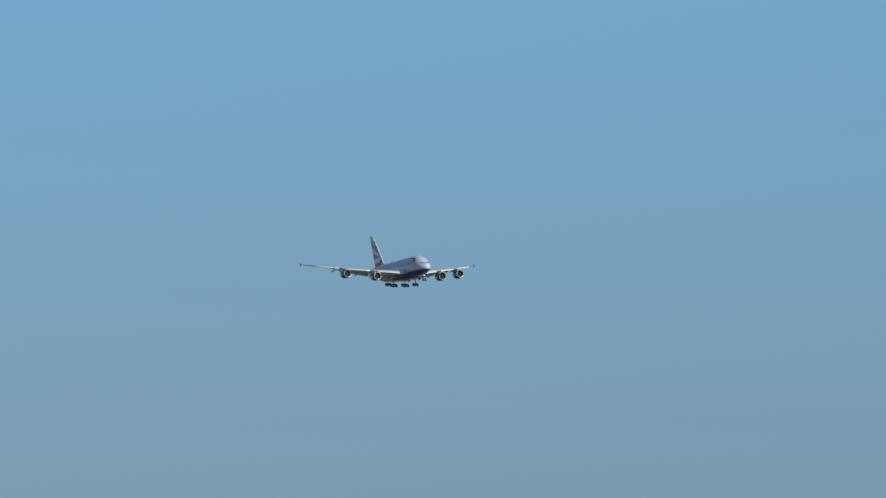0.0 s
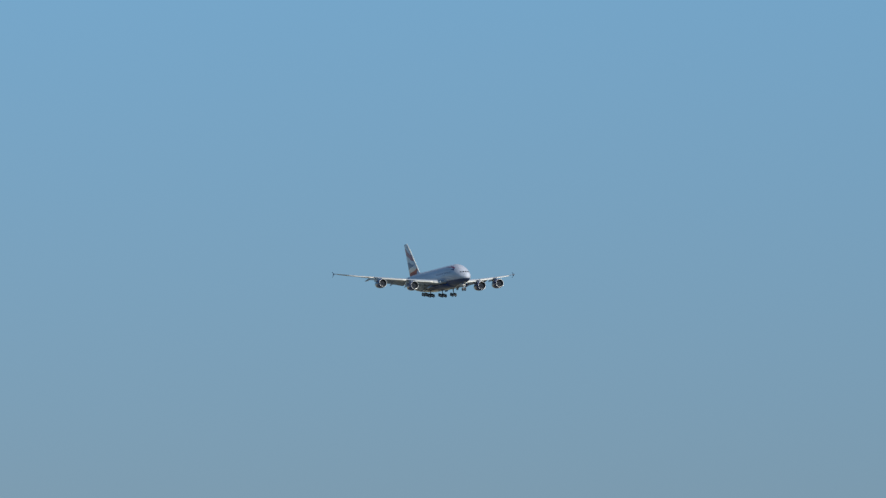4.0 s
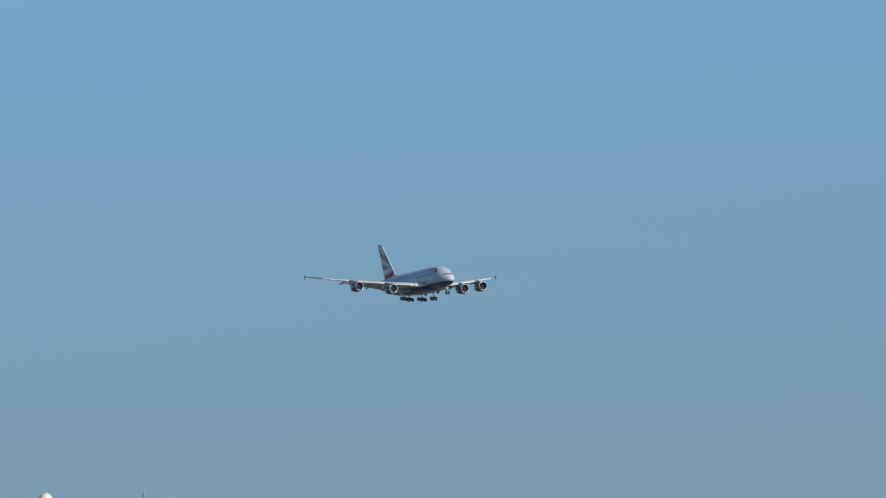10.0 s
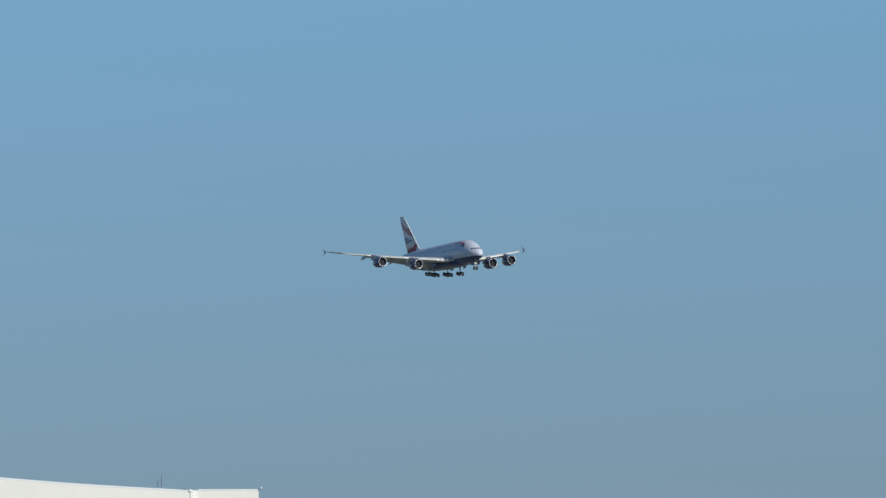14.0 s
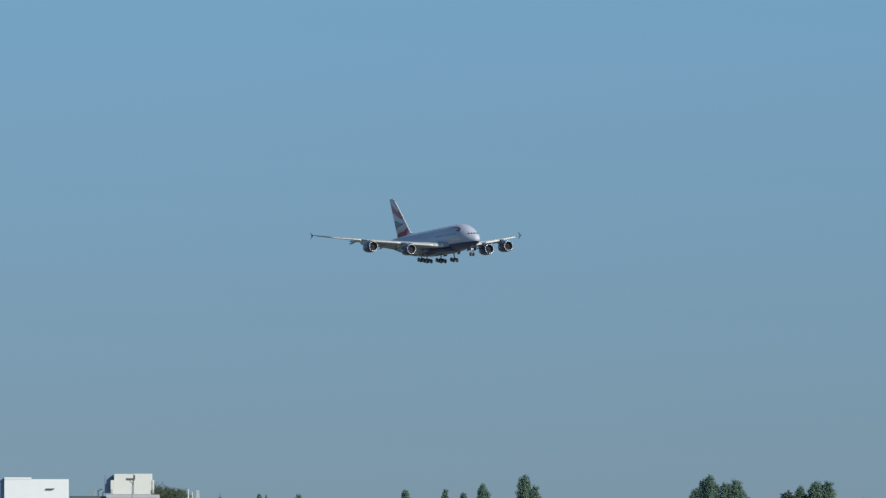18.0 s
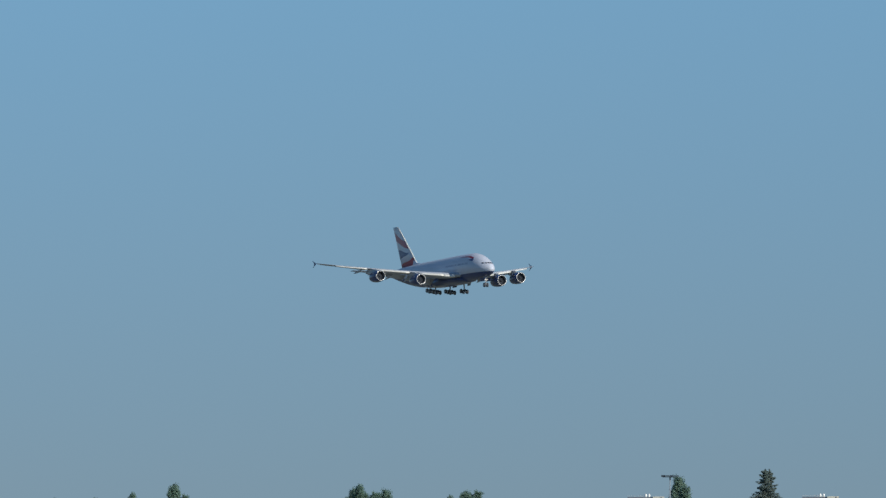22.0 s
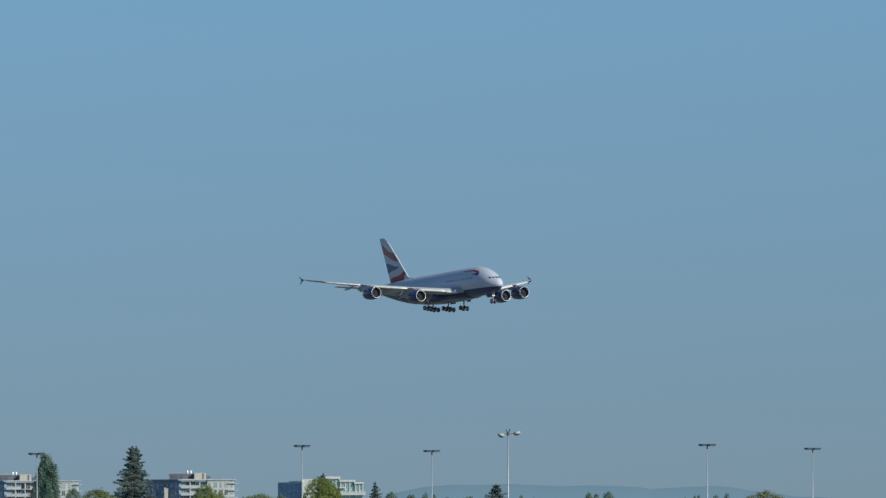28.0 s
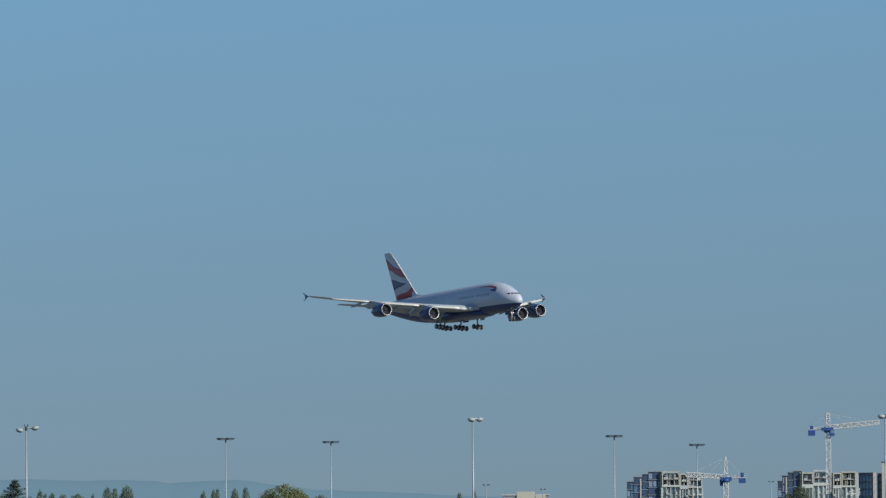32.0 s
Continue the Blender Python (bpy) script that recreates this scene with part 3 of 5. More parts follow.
def street_lamp(az, up, d, w, material, turn=0.0):
    h = rise(up, d)
    ob = thing("street_lamp", facing(az, d, turn), "small double-armed street lamp on a thin pole", "street lamp", "double-armed street lamps")
    part("pole", rod((0, 0, 0), (0, 0, h), 0.11, 0.07, 10), M_GALV, ob, smooth=True)
    part("arm", join(rod((0, 0, h - 0.15), (-w * 0.25, 0, h), 0.04), rod((0, 0, h - 0.15), (w * 0.25, 0, h), 0.04)), M_GALV, ob)
    for s in (-1, 1):
        part("lamp_head", box(min(s * w * 0.18, s * w * 0.5), max(s * w * 0.18, s * w * 0.5), -0.2, 0.2, h - 0.04, h + 0.12, 0.03), material, ob)


for az, up, d, w in ((-4.8660, 0.3810, 1500, 2.3), (-3.5340, 0.4175, 1450, 2.1), (-2.8815, 0.3905, 1550, 2.3), (-1.4972, 0.4175, 1500, 2.35), (-0.9680, 0.3970, 1600, 2.4),
                     (0.4560, 0.4153, 1480, 2.25), (0.8713, 0.3674, 1640, 2.3)):
    flat_lamp(az, up, d, w)
round_lamp(-2.4990, 0.4790, 1400, 2.8)
round_lamp(-0.2550, 0.5065, 1380, 1.8, 40, False, 0.24, 1.2)
round_lamp(1.8178, 0.5047, 1380, 1.8, 30, False)
for az, up, d, w, m in ((-2.9580, 0.1017, 1100, 1.25, M_WHITEPANEL), (-3.9188, 0.0919, 1100, 1.25, M_WHITEPANEL), (-0.1901, 0.1714, 1900, 1.2, M_LAMPDARK), (0.0951, 0.1469, 2000, 1.0, M_LAMPDARK), (1.2430, 0.1765, 1900, 1.0, M_LAMPGREY)):
    street_lamp(az, up, d, w, m)


# ---- white sheds and rooftops near the runway ----
def clad_wall(x0, x1, top, y0, y1, step=0.30, depth=0.006):
    """A wall of ribbed sheets whose top follows a curve of height over x."""
    n = max(2, int((x1 - x0) / step))
    v, f = [], []
    for i in range(n + 1):
        x = x0 + (x1 - x0) * i / n
        z = top(x)
        o = y0 - (depth if i % 2 else 0.0)
        v += [(x, o, 0), (x, o, z), (x, y1, z), (x, y1, 0)]
    for i in range(n):
        a, b = i * 4, i * 4 + 4
        f += [(a, b, b + 1, a + 1), (a + 1, b + 1, b + 2, a + 2), (a + 2, b + 2, b + 3, a + 3)]
    f += [(0, 1, 2, 3), (n * 4 + 3, n * 4 + 2, n * 4 + 1, n * 4)]
    return v, f


def cargo_shed():
    d = 1450
    az = -10.3761
    ob = thing("cargo_shed", facing(az, d), "long white metal-clad shed with a low sloping roof line", "building")
    z1 = rise(0.4165, d)
    w = d / 20167.0
    xp = -112 * w
    xr = xp - 56

    def roof_z(x):
        """The roof line rises away from the joint, more steeply towards its ridge."""
        q = max(0.0, xp - x)
        return z1 - 0.12 + (0.0545 * min(q, 56) + 0.000393 * min(q, 56) ** 2 + 0.12 * math.exp(-((q - 26) / 7.0) ** 2)) - 0.1 * max(0.0, q - 56)
    part("wall", clad_wall(xp - 0.2, 0, lambda x: z1, 0, 30), M_SHED, ob, "white ribbed wall")
    part("wall", clad_wall(xr - 50, xp - 0.2, roof_z, -0.35, 30, 0.6, 0.002), M_SHED, ob, "smooth white wall under the sloping roof")
    rings = []
    for x in np.linspace(xr, xp - 0.15, 24):
        z = roof_z(x)
        rings.append([(x, -0.38, z - 0.1), (x, -0.38, z + 0.1), (x, 0.2, z + 0.1), (x, 0.2, z - 0.1)])
    part("eave_trim", loft(rings), M_TRIMW, ob, "white roof edge trim")
    part("coping", box(xp + 0.3, 0.06, -0.04, 0.15, z1 - 0.02, z1 + 0.12, 0.02), M_TRIMW, ob, "white coping")
    part("downpipe", join(rod((xp - 0.6, -0.41, z1 - 0.1), (xp - 0.6, -0.41, z1 - 0.9), 0.035), rod((xp - 0.6, -0.41, z1 - 0.9), (xp + 0.1, -0.06, z1 - 1.05), 0.035), rod((xp + 0.1, -0.06, z1 - 1.05), (xp + 0.1, -0.06, 0), 0.035)), M_TRIMW, ob, "white downpipe with a jog")
    part("hopper", box(xp - 0.8, xp - 0.4, -0.5, -0.386, z1 - 0.2, z1 + 0.1, 0.03), M_TRIMW, ob)
    part("corner_light", join(rod((0.1, -0.1, z1), (0.3, -0.3, z1 + 0.3), 0.05), box(0.22, 0.42, -0.42, -0.2, z1 + 0.2, z1 + 0.4, 0.03)), M_WHITEPANEL, ob)
    part("roof_vent", rod((xp - 1.4, 0.4, z1 - 0.1), (xp - 1.4, 0.4, z1 + 0.22), 0.12, 0.1, 10), M_DARKMETAL, ob, "dark roof vent")
    # whip antennas
    for x, h in ((-172 * w, 2.0), (-178.5 * w, 1.25)):
        an = thing("whip_antenna", ob.matrix_basis @ pose(x, 1.0, roof_z(x)), "thin dark whip antenna on a shed roof", "antenna", "roof antennas")
        part("mast", rod((0, 0, 0), (0, 0, h), 0.05, 0.02, 6), M_DARKMETAL, an)
        part("bracket", box(-0.12, 0.12, -0.12, 0.12, 0, 0.2, 0.02), M_GREYMETAL, an)
        part("loop", rod((-0.12, 0, h * 0.55), (0.12, 0, h * 0.55), 0.025, n=6), M_DARKMETAL, an)
    # panel antennas and a mast, further up the slope
    px = [d * math.tan(radians(a - az)) for a in (-12.2965, -12.2030, -12.1425, -12.0950)]
    top = [rise(u, d) for u in (0.6095, 0.5828, 0.5826, 0.5750)]
    for x, zt in list(zip(px, top))[1:]:
        an = thing("panel_antenna", ob.matrix_basis @ pose(x, 1.0, roof_z(x)), "tall narrow white panel antenna on a roof mount", "antenna", "roof antennas")
        h = zt - roof_z(x)
        part("pole", rod((0.12, 0.1, 0), (0.12, 0.1, h * 0.95), 0.06, n=8), M_DARKMETAL, an, "dark mounting pole")
        part("panel", box(-0.22, 0.22, -0.15, 0.05, h - 1.45, h, 0.04), M_WHITEPANEL, an, "white panel")
        part("foot", box(-0.3, 0.3, -0.2, 0.3, -0.1, 0.12, 0.03), M_GREYMETAL, an)
    an = thing("antenna_mast", ob.matrix_basis @ pose(px[0], 1.0, roof_z(px[0])), "thin dark mast with small grey lamps on top", "antenna", "roof antennas")
    h = top[0] - roof_z(px[0])
    part("pole", rod((0, 0, 0), (0, 0, h), 0.09, 0.06, 8), M_DARKMETAL, an)
    part("head", join(box(-0.3, -0.1, -0.1, 0.1, h - 0.25, h + 0.15, 0.03), box(0.1, 0.3, -0.1, 0.1, h - 0.25, h + 0.1, 0.03)), M_GALV, an, "small grey heads")
    x = d * math.tan(radians(-12.7870 - az))
    an = thing("roof_radome", ob.matrix_basis @ pose(x, 2.0, roof_z(x) - 0.35), "rounded pale dome on a short roof stand", "dome")
    h = rise(0.6135, d) - roof_z(x) + 0.35
    part("stand", rod((0, 0, 0), (0, 0, h - 1.3), 0.35, 0.3, 12), M_GREYMETAL, an)
    part("dome", spin([(h - 1.4, 0.5), (h - 1.1, 0.78), (h - 0.7, 0.85), (h - 0.35, 0.68), (h - 0.1, 0.36), (h, 0.03)], 18, "z"), M_STONEW, an, "pale dome", True)


cargo_shed()


def plant_block():
    """White rooftop block whose left return is coloured dark to stand for shade."""
    d = 1500
    w = d / 20167.0
    az = -9.9718
    ob = thing("white_block", facing(az, d), "plain white block with a side coloured as shade and a small vent", "building")
    z = rise(0.3124, d)
    part("wall", box(0, 114 * w, 0, 7, 0, z - 0.2, 0.03), M_TRIMW, ob, "white front wall")
    part("parapet", box(0, 48 * w, -0.06, 7, z - 0.196, z + 0.03, 0.03), M_TRIMW, ob, "white parapet")
    part("side_block", box(-18 * w, -0.004, 0.6, 7, 0, z - 0.05, 0.03), M_SLATESHADE, ob, "side wall coloured dark blue for shade")
    part("side_block", box(-28 * w, -18.1 * w, 0.9, 7, 0, z - 0.45, 0.03), M_SLATESHADE, ob, "side wall coloured dark blue for shade")
    part("hatch", box(-13 * w, -9 * w, 0.54, 0.7, z - 1.25, z - 0.55), M_COCKPIT, ob, "black hatch")
    part("vent_pipe", join(rod((75 * w, -0.2, z - 1.5), (86 * w, -0.2, z - 1.5), 0.08), rod((86 * w, -0.2, z - 1.5), (88 * w, 0.05, z - 1.42), 0.08), rod((75 * w, -0.2, z - 1.5), (74 * w, 0.05, z - 1.45), 0.08)), M_DARKMETAL, ob, "dark curved pipe")


plant_block()


def rooftop():
    d = 1200
    w = d / 20167.0
    az = -8.8530
    zr = rise(0.2000, d)
    ob = thing("concrete_building", facing(az, d), "flat-roofed building with a stained pale concrete parapet", "building")
    part("wall", box(-330 * w, 0, 0, 14, 0, zr - 0.25, 0.02), M_STONEW, ob, "stained pale wall")
    for i in range(30):
        x0 = -330 * w + i * 11 * w
        part("coping", box(x0 + 0.002, x0 + 11 * w - 0.002, -0.012, 0.35, zr - 0.246, zr + random.uniform(-0.06, 0.045), 0.02), M_STONEW, ob)
    part("roof", box(-329 * w, -0.1, 0.4, 13.9, zr - 0.6, zr - 0.24), M_GREYMETAL, ob, "grey flat roof")
    # air handling unit
    un = thing("air_handling_unit", ob.matrix_basis @ pose(-165 * w, 6.0, zr - 0.24), "boxy white rooftop air handling unit on a steel frame", "air conditioner")
    b = 0.24 + 11 * w
    part("body", box(-36 * w, -1.5 * w, 0, 3.0, b, b + 36 * w, 0.04), M_WHITEPANEL, un, "white casing")
    part("body", box(-1.1 * w, 32 * w, 0, 3.0, b, b + 36.5 * w, 0.04), M_WHITEPANEL, un, "white casing")
    # left end of the casing, its shade put into the slate colour
    part("shade_end", box(-52.5 * w, -36.2 * w, 0.9, 3.0, b + 2 * w, b + 34 * w, 0.04), M_SLATESHADE, un, "left end coloured dark blue for shade")
    part("side_panel", box(-42 * w, -36.1 * w, -0.15, 0.8, b + 1 * w, b + 25 * w, 0.03), M_WHITEPANEL, un)
    part("side_panel", box(32.1 * w, 35.5 * w, -0.1, 0.8, b + 1 * w, b + 25 * w, 0.03), M_WHITEPANEL, un)
    for x in (-41 * w, 32.4 * w):
        part("vent", box(x, x + 3 * w, -0.19, -0.12, b + 2 * w, b + 9 * w), M_GREYMETAL, un, "small brown vent")
    part("frame_beam", box(-50 * w, 45 * w, -0.3, 0, b - 6.5 * w, b - 0.5 * w, 0.03), M_GREYMETAL, un, "grey steel beam")
    part("frame_beam", box(-50 * w, 45 * w, 2.6, 2.9, b - 6.5 * w, b - 0.5 * w, 0.03), M_GREYMETAL, un, "grey steel beam")
    # dark strip added to draw the shade in the gap below the casing
    part("gap_shade", box(-36 * w, 32 * w, -0.06, 0.2, b - 0.5 * w, b - 0.01), M_DARKMETAL, un, "dark strip for the shaded gap under the casing")
    for x in (-40 * w, -10 * w, 20 * w, 42 * w):
        part("leg", box(x, x + 0.12, -0.25, -0.1, 0, b - 6.4 * w), M_GREYMETAL, un)
        part("leg", box(x, x + 0.12, 2.65, 2.8, 0, b - 6.4 * w), M_GREYMETAL, un)
    du = thing("roof_duct", ob.matrix_basis @ pose(-254 * w, 7.0, zr - 0.24), "low dark roof duct with small bent pipes", "duct")
    part("casing", box(-25 * w, 43 * w, 0, 1.2, 0, 0.24 + 6.5 * w, 0.04), M_GREYCLAD, du, "dark grey casing")
    part("cap", box(-26 * w, 44 * w, -0.05, 1.25, 0.242 + 6.5 * w, 0.24 + 7.6 * w, 0.02), M_DARKMETAL, du, "dark cap")
    for x, hh in ((18, 10), (25, 13), (33, 9)):
        part("pipe", join(rod((x * w, 0.5, 0.24 + 7.5 * w), (x * w, 0.5, 0.24 + (7 + hh * 0.7) * w), 0.05, n=6), rod((x * w, 0.5, 0.24 + (7 + hh * 0.7) * w), ((x + 3) * w, 0.5, 0.24 + (7 + hh) * w), 0.05, n=6), rod(((x + 3) * w, 0.5, 0.24 + (7 + hh) * w), ((x + 8) * w, 0.5, 0.24 + (6.5 + hh) * w), 0.05, n=6)), M_GREYMETAL, du, "thin bent pipe")
    fl = thing("floodlight", ob.matrix_basis @ pose(-167 * w, 0.7, zr - 0.24), "dark floodlight on a pale pole at a roof edge", "lamp")
    h = 0.24 + 44 * w
    part("pole", rod((0, 0, 0), (0, 0, h * 0.62), 0.09, 0.07, 8), M_GALV, fl)
    part("pole_top", rod((0, 0, h * 0.62), (2 * w, 0, h), 0.05, 0.04, 8), M_DARKMETAL, fl, "dark upper pole")
    part("lamp_head", box(-12 * w, 3 * w, -0.35, 0.05, h - 9 * w, h - 5 * w, 0.03), M_DARKMETAL, fl, "dark lamp housing")
    part("hood", box(1 * w, 4.5 * w, -0.2, 0.1, h - 8 * w, h + 0.5 * w, 0.03), M_DARKMETAL, fl, "dark bracket")
    part("stay", rod((0, 0, h * 0.7), (-6 * w, -0.1, h - 9 * w), 0.035, n=6), M_DARKMETAL, fl)
    for x, hh, ww in ((-68.5, 20, 2.3), (-61.5, 15, 1.6), (-53.2, 18, 1.8), (-50, 18, 1.4)):
        an = thing("panel_antenna", ob.matrix_basis @ pose(x * w, 2.0, zr - 0.24), "short white panel antenna on a flat roof", "antenna", "roof antennas")
        part("pole", rod((0, 0.12, 0), (0, 0.12, 0.24 + hh * w * 0.95), 0.04, n=6), M_GREYMETAL, an)
        part("panel", box(-ww * w / 2, ww * w / 2, -0.1, 0.06, 0.3, 0.24 + hh * w, 0.03), M_WHITEPANEL, an, "white panel")
        part("foot", box(-0.15, 0.15, -0.1, 0.25, 0, 0.08, 0.02), M_GREYMETAL, an)
    for x in (-76.5, -73.5, -82.5):
        an = thing("roof_vent", ob.matrix_basis @ pose(x * w, 3.0, zr - 0.24), "small pale roof vent", "vent", "roof vents")
        part("stack", rod((0, 0, 0), (0, 0, 0.42), 0.1, 0.09, 8), M_GREYMETAL, an)
        part("cap", rod((0, 0, 0.42), (0, 0, 0.5), 0.15, 0.08, 8), M_GREYMETAL, an)


rooftop()


# ---- apartment blocks far behind the field, storeys of 3 m ----
FAR = 4900.0
FW = FAR / 20167.0


def storeys(ob, x0, x1, y, top, n, wall, bays, glass, slab=None, reach=0.0, pier=None, step=3.0, frame_mat=None, at=None, gap=0.14):
    """A front of n storeys below a height: windows in bays (each with frame and pane), slab edges and piers."""
    bw = (x1 - x0) / bays
    for k in range(n):
        z = top - (k + 1) * step
        if slab:
            part("balcony_slab", box(x0 - reach * 0.3, x1 + reach, y - 1.3, y + 0.1, z + step - 0.28, z + step + 0.05), slab, ob, "white balcony slab", at=at)
        for b in range(bays):
            xa = x0 + b * bw + bw * gap
            xb = x0 + (b + 1) * bw - bw * gap
            wd = part("window", box(xa, xb, y - 0.08, y + 0.05, z + 0.35, z + step - 0.55), glass, ob, "dark window pane", at=at)
            part("window_frame", join(box(xa - 0.08, xa + 0.06, y - 0.14, y, z + 0.3, z + step - 0.5), box(xb - 0.06, xb + 0.08, y - 0.14, y, z + 0.3, z + step - 0.5),
                                      box((xa + xb) / 2 - 0.05, (xa + xb) / 2 + 0.05, y - 0.14, y, z + 0.3, z + step - 0.5)), frame_mat or M_SLAB, wd)
    if pier:
        for b in range(bays + 1):
            x = x0 + b * bw
            part("pier", box(x - 0.25, x + 0.25, y - 0.3, y + 0.1, 0, top), pier, ob, "pale vertical pier", at=at)


def condo(az, up, d, wing0, wing1, seed):
    """Flat-roofed block: a dark blue face, a bright balconied face, a plant room, and a white wing."""
    top = rise(up, d)
    w = d / 20167.0
    ob = thing("apartment_building", facing(az, d), "flat-roofed apartment block with a dark blue face and bright balconies", "building", "apartment blocks behind the trees")
    # the left face turns away from the sun
    ln = 60 * w / 0.6
    turned = pose(6 * w, ln * 0.8, 0, 0, 0, -53.13)
    part("wall", box(0, ln - 0.3, 0, 12, 0, top - 0.3), M_SLATESHADE, ob, "dark slate-blue wall", at=turned)
    part("wall", box(66.2 * w, 122 * w, 1.0, 15, 0, top - 0.25), M_PALE, ob, "pale balcony front")
    part("roof", box(-2.0, ln + 1.0, -1.5, 12.5, top - 0.26, top + 0.22, 0.05), M_SLATESHADE, ob, "thin dark overhanging roof slab", at=turned)
    part("roof", box(70.2 * w, 124 * w, -0.4, 15.4, top - 0.2, top + 0.3, 0.05), M_SLAB, ob, "pale roof edge")
    storeys(ob, 0.6, ln - 0.6, 0, top - 1, 9, None, 7, M_GLASS, frame_mat=M_SLATESHADE, at=turned, gap=0.2)
    rnd = random.Random(seed)
    bw = 50 * w / 6
    for k in range(9):
        z = top - 0.4 - 3 * (k + 1)
        reach = rnd.choice((0.0, 0.0, 1.2, 2.2))
        part("balcony_slab", box(67.5 * w, 119 * w + reach, -0.5 - reach * 0.2, 1.1, z + 2.75, z + 3.0), M_SLAB, ob, "white balcony slab")
        for b in range(6):
            xa, xb = 69 * w + b * bw + 0.12, 69 * w + (b + 1) * bw - 0.12
            shade = rnd.random()
            wd = part("window", box(xa, xb, 0.9, 1.05, z + 0.1, z + 2.6), M_BRONZE if shade < 0.3 else M_GLASS if shade < 0.55 else M_PALEGLASS, ob, "window pane behind a balcony")
            part("window_frame", join(box(xa - 0.1, xa + 0.08, 0.8, 0.95, z, z + 2.7), box((xa + xb) / 2 - 0.05, (xa + xb) / 2 + 0.05, 0.82, 0.95, z, z + 2.7)), M_SLAB, wd)
            if shade > 0.18:
                part("balustrade", box(xa - 0.1, xb + 0.1, -0.42, -0.36, z, z + 1.05), M_BALUSTRADE, ob, "pale glass balustrade")
    for x in (84, 101):
        part("pier", box(x * w, x * w + 0.4, -0.5, 0.9, 0, top - 0.5), M_SLAB, ob, "white fin between balconies")
    part("pier", box(ln * 0.3, ln * 0.34, -0.9, -0.15, 0, top - 4.4), M_PALE, ob, "pale pilaster", at=turned)
    part("pier", box(39 * w, 46 * w, 3.0, 5.0, 0, top - 3.2), M_CREAM, ob, "broad cream pilaster")
    for k in range(9):
        z = top - 3 * (k + 1)
        part("balcony_slab", box(-4.2, -0.02, -1.2, 3, z - 0.15, z + 0.15), M_SLATESHADE, ob, "dark balcony slab", at=turned)
        part("railing", join(box(-4.2, -0.1, -1.2, -1.1, z + 1.0, z + 1.1), *[box(-4.2 + i * 0.9, -4.14 + i * 0.9, -1.2, -1.12, z + 0.15, z + 1.0) for i in range(5)]), M_GREYMETAL, ob, at=turned)
        part("balcony_slab", box(ln * 0.45, ln * 0.62, -1.3, -0.15, z - 0.15, z + 0.15), M_GREYCLAD, ob, "grey balcony slab", at=turned)
    part("plant_room", box(48 * w, 92 * w, 5, 13, top + 0.25, top + 2.7, 0.05), M_GREYCLAD, ob, "grey plant room")
    for x in (51, 58, 67, 84):
        part("louvre", box(x * w, (x + 5) * w, 4.86, 4.996, top + 0.7, top + 2.2), M_DARKMETAL, ob, "dark louvre panel")
    part("plant_rail", join(rod((48 * w, 5, top + 3.2), (78 * w, 5, top + 3.2), 0.05, n=6), *[rod(((48 + 6 * k) * w, 5, top + 2.69), ((48 + 6 * k) * w, 5, top + 3.2), 0.04, n=6) for k in range(6)]), M_GREYMETAL, ob)
    # dark strip set proud of the tower, drawing its groove by colour
    part("stair_grey", box(107 * w, 109 * w, 2.3, 2.496, top + 0.4, top + 2.7), M_GREYCLAD, ob, "dark upright strip drawn for a groove")
    part("stair_grey", box(114 * w, 121 * w, 3.0, 9, top + 0.3, top + 1.7, 0.05), M_GREYCLAD, ob, "grey roof box")
    part("stair_tower", box(92.2 * w, 113 * w, 2.5, 10, top + 0.32, top + 2.9, 0.05), M_CREAM, ob, "cream stair tower")
    for x in (80, 86):
        part("roof_vent", spin([(top + 2.7, 0.5), (top + 3.6, 0.55), (top + 3.9, 0.45), (top + 4.1, 0.02)], 12, "z"), M_CHROME, ob, "shiny vent cowl", True, pose(x * w, 7, 0))
    for x in (70, 75, 116):
        part("roof_pipe", rod((x * w, 6, top + 0.25), (x * w, 6, top + 3.6 if x < 100 else top + 1.4), 0.08, n=6), M_GREYMETAL, ob)
    # white wing
    x0, x1 = wing0 * w, wing1 * w
    part("wing_wall", box(x0 + 0.05, x1, -1, 12, 0, top - 0.2), M_WHITEWALL, ob, "white wing wall")
    part("wing_roof", box(x0, x1 + 0.8, -1.6, 12.6, top - 0.196, top + 0.12, 0.05), M_SLAB, ob, "pale wing roof edge")
    bays = max(4, round((wing1 - wing0) / 10))
    bw = (x1 - x0) / bays
    for k in range(9):
        z = top - 0.7 - 3 * (k + 1)
        part("string_course", box(x0 + 0.4, x1 - 0.3, -1.2, -1.004, z + 2.75, z + 2.95), M_SLAB, ob, "white string course")
        part("balcony_slab", box(x1 - 2.2, x1 + 1.7, -2.0, 4, z + 2.1, z + 2.35), M_SLAB, ob, "pale balcony slab")
        part("balustrade", box(x1 + 1.6, x1 + 1.68, -1.9, 3.9, z + 2.36, z + 3.3), M_BALUSTRADE, ob, "pale glass balustrade")
        for b in range(bays):
            r = rnd.random()
            wide = rnd.choice((0.2, 0.28, 0.36))
            xm = x0 + (b + 0.5) * bw
            wd = part("window", box(xm - bw * wide, xm + bw * wide, -1.06, -0.95, z + 0.3, z + 2.4), M_BRONZE if r < 0.22 else M_TEAL if r < 0.7 else M_PALEGLASS, ob, "window pane in a white wall")
            part("window_frame", join(box(xm - bw * wide - 0.08, xm - bw * wide + 0.05, -1.12, -1.0, z + 0.25, z + 2.45), box(xm - 0.05, xm + 0.05, -1.12, -1.0, z + 0.25, z + 2.45)), M_SLAB, wd)
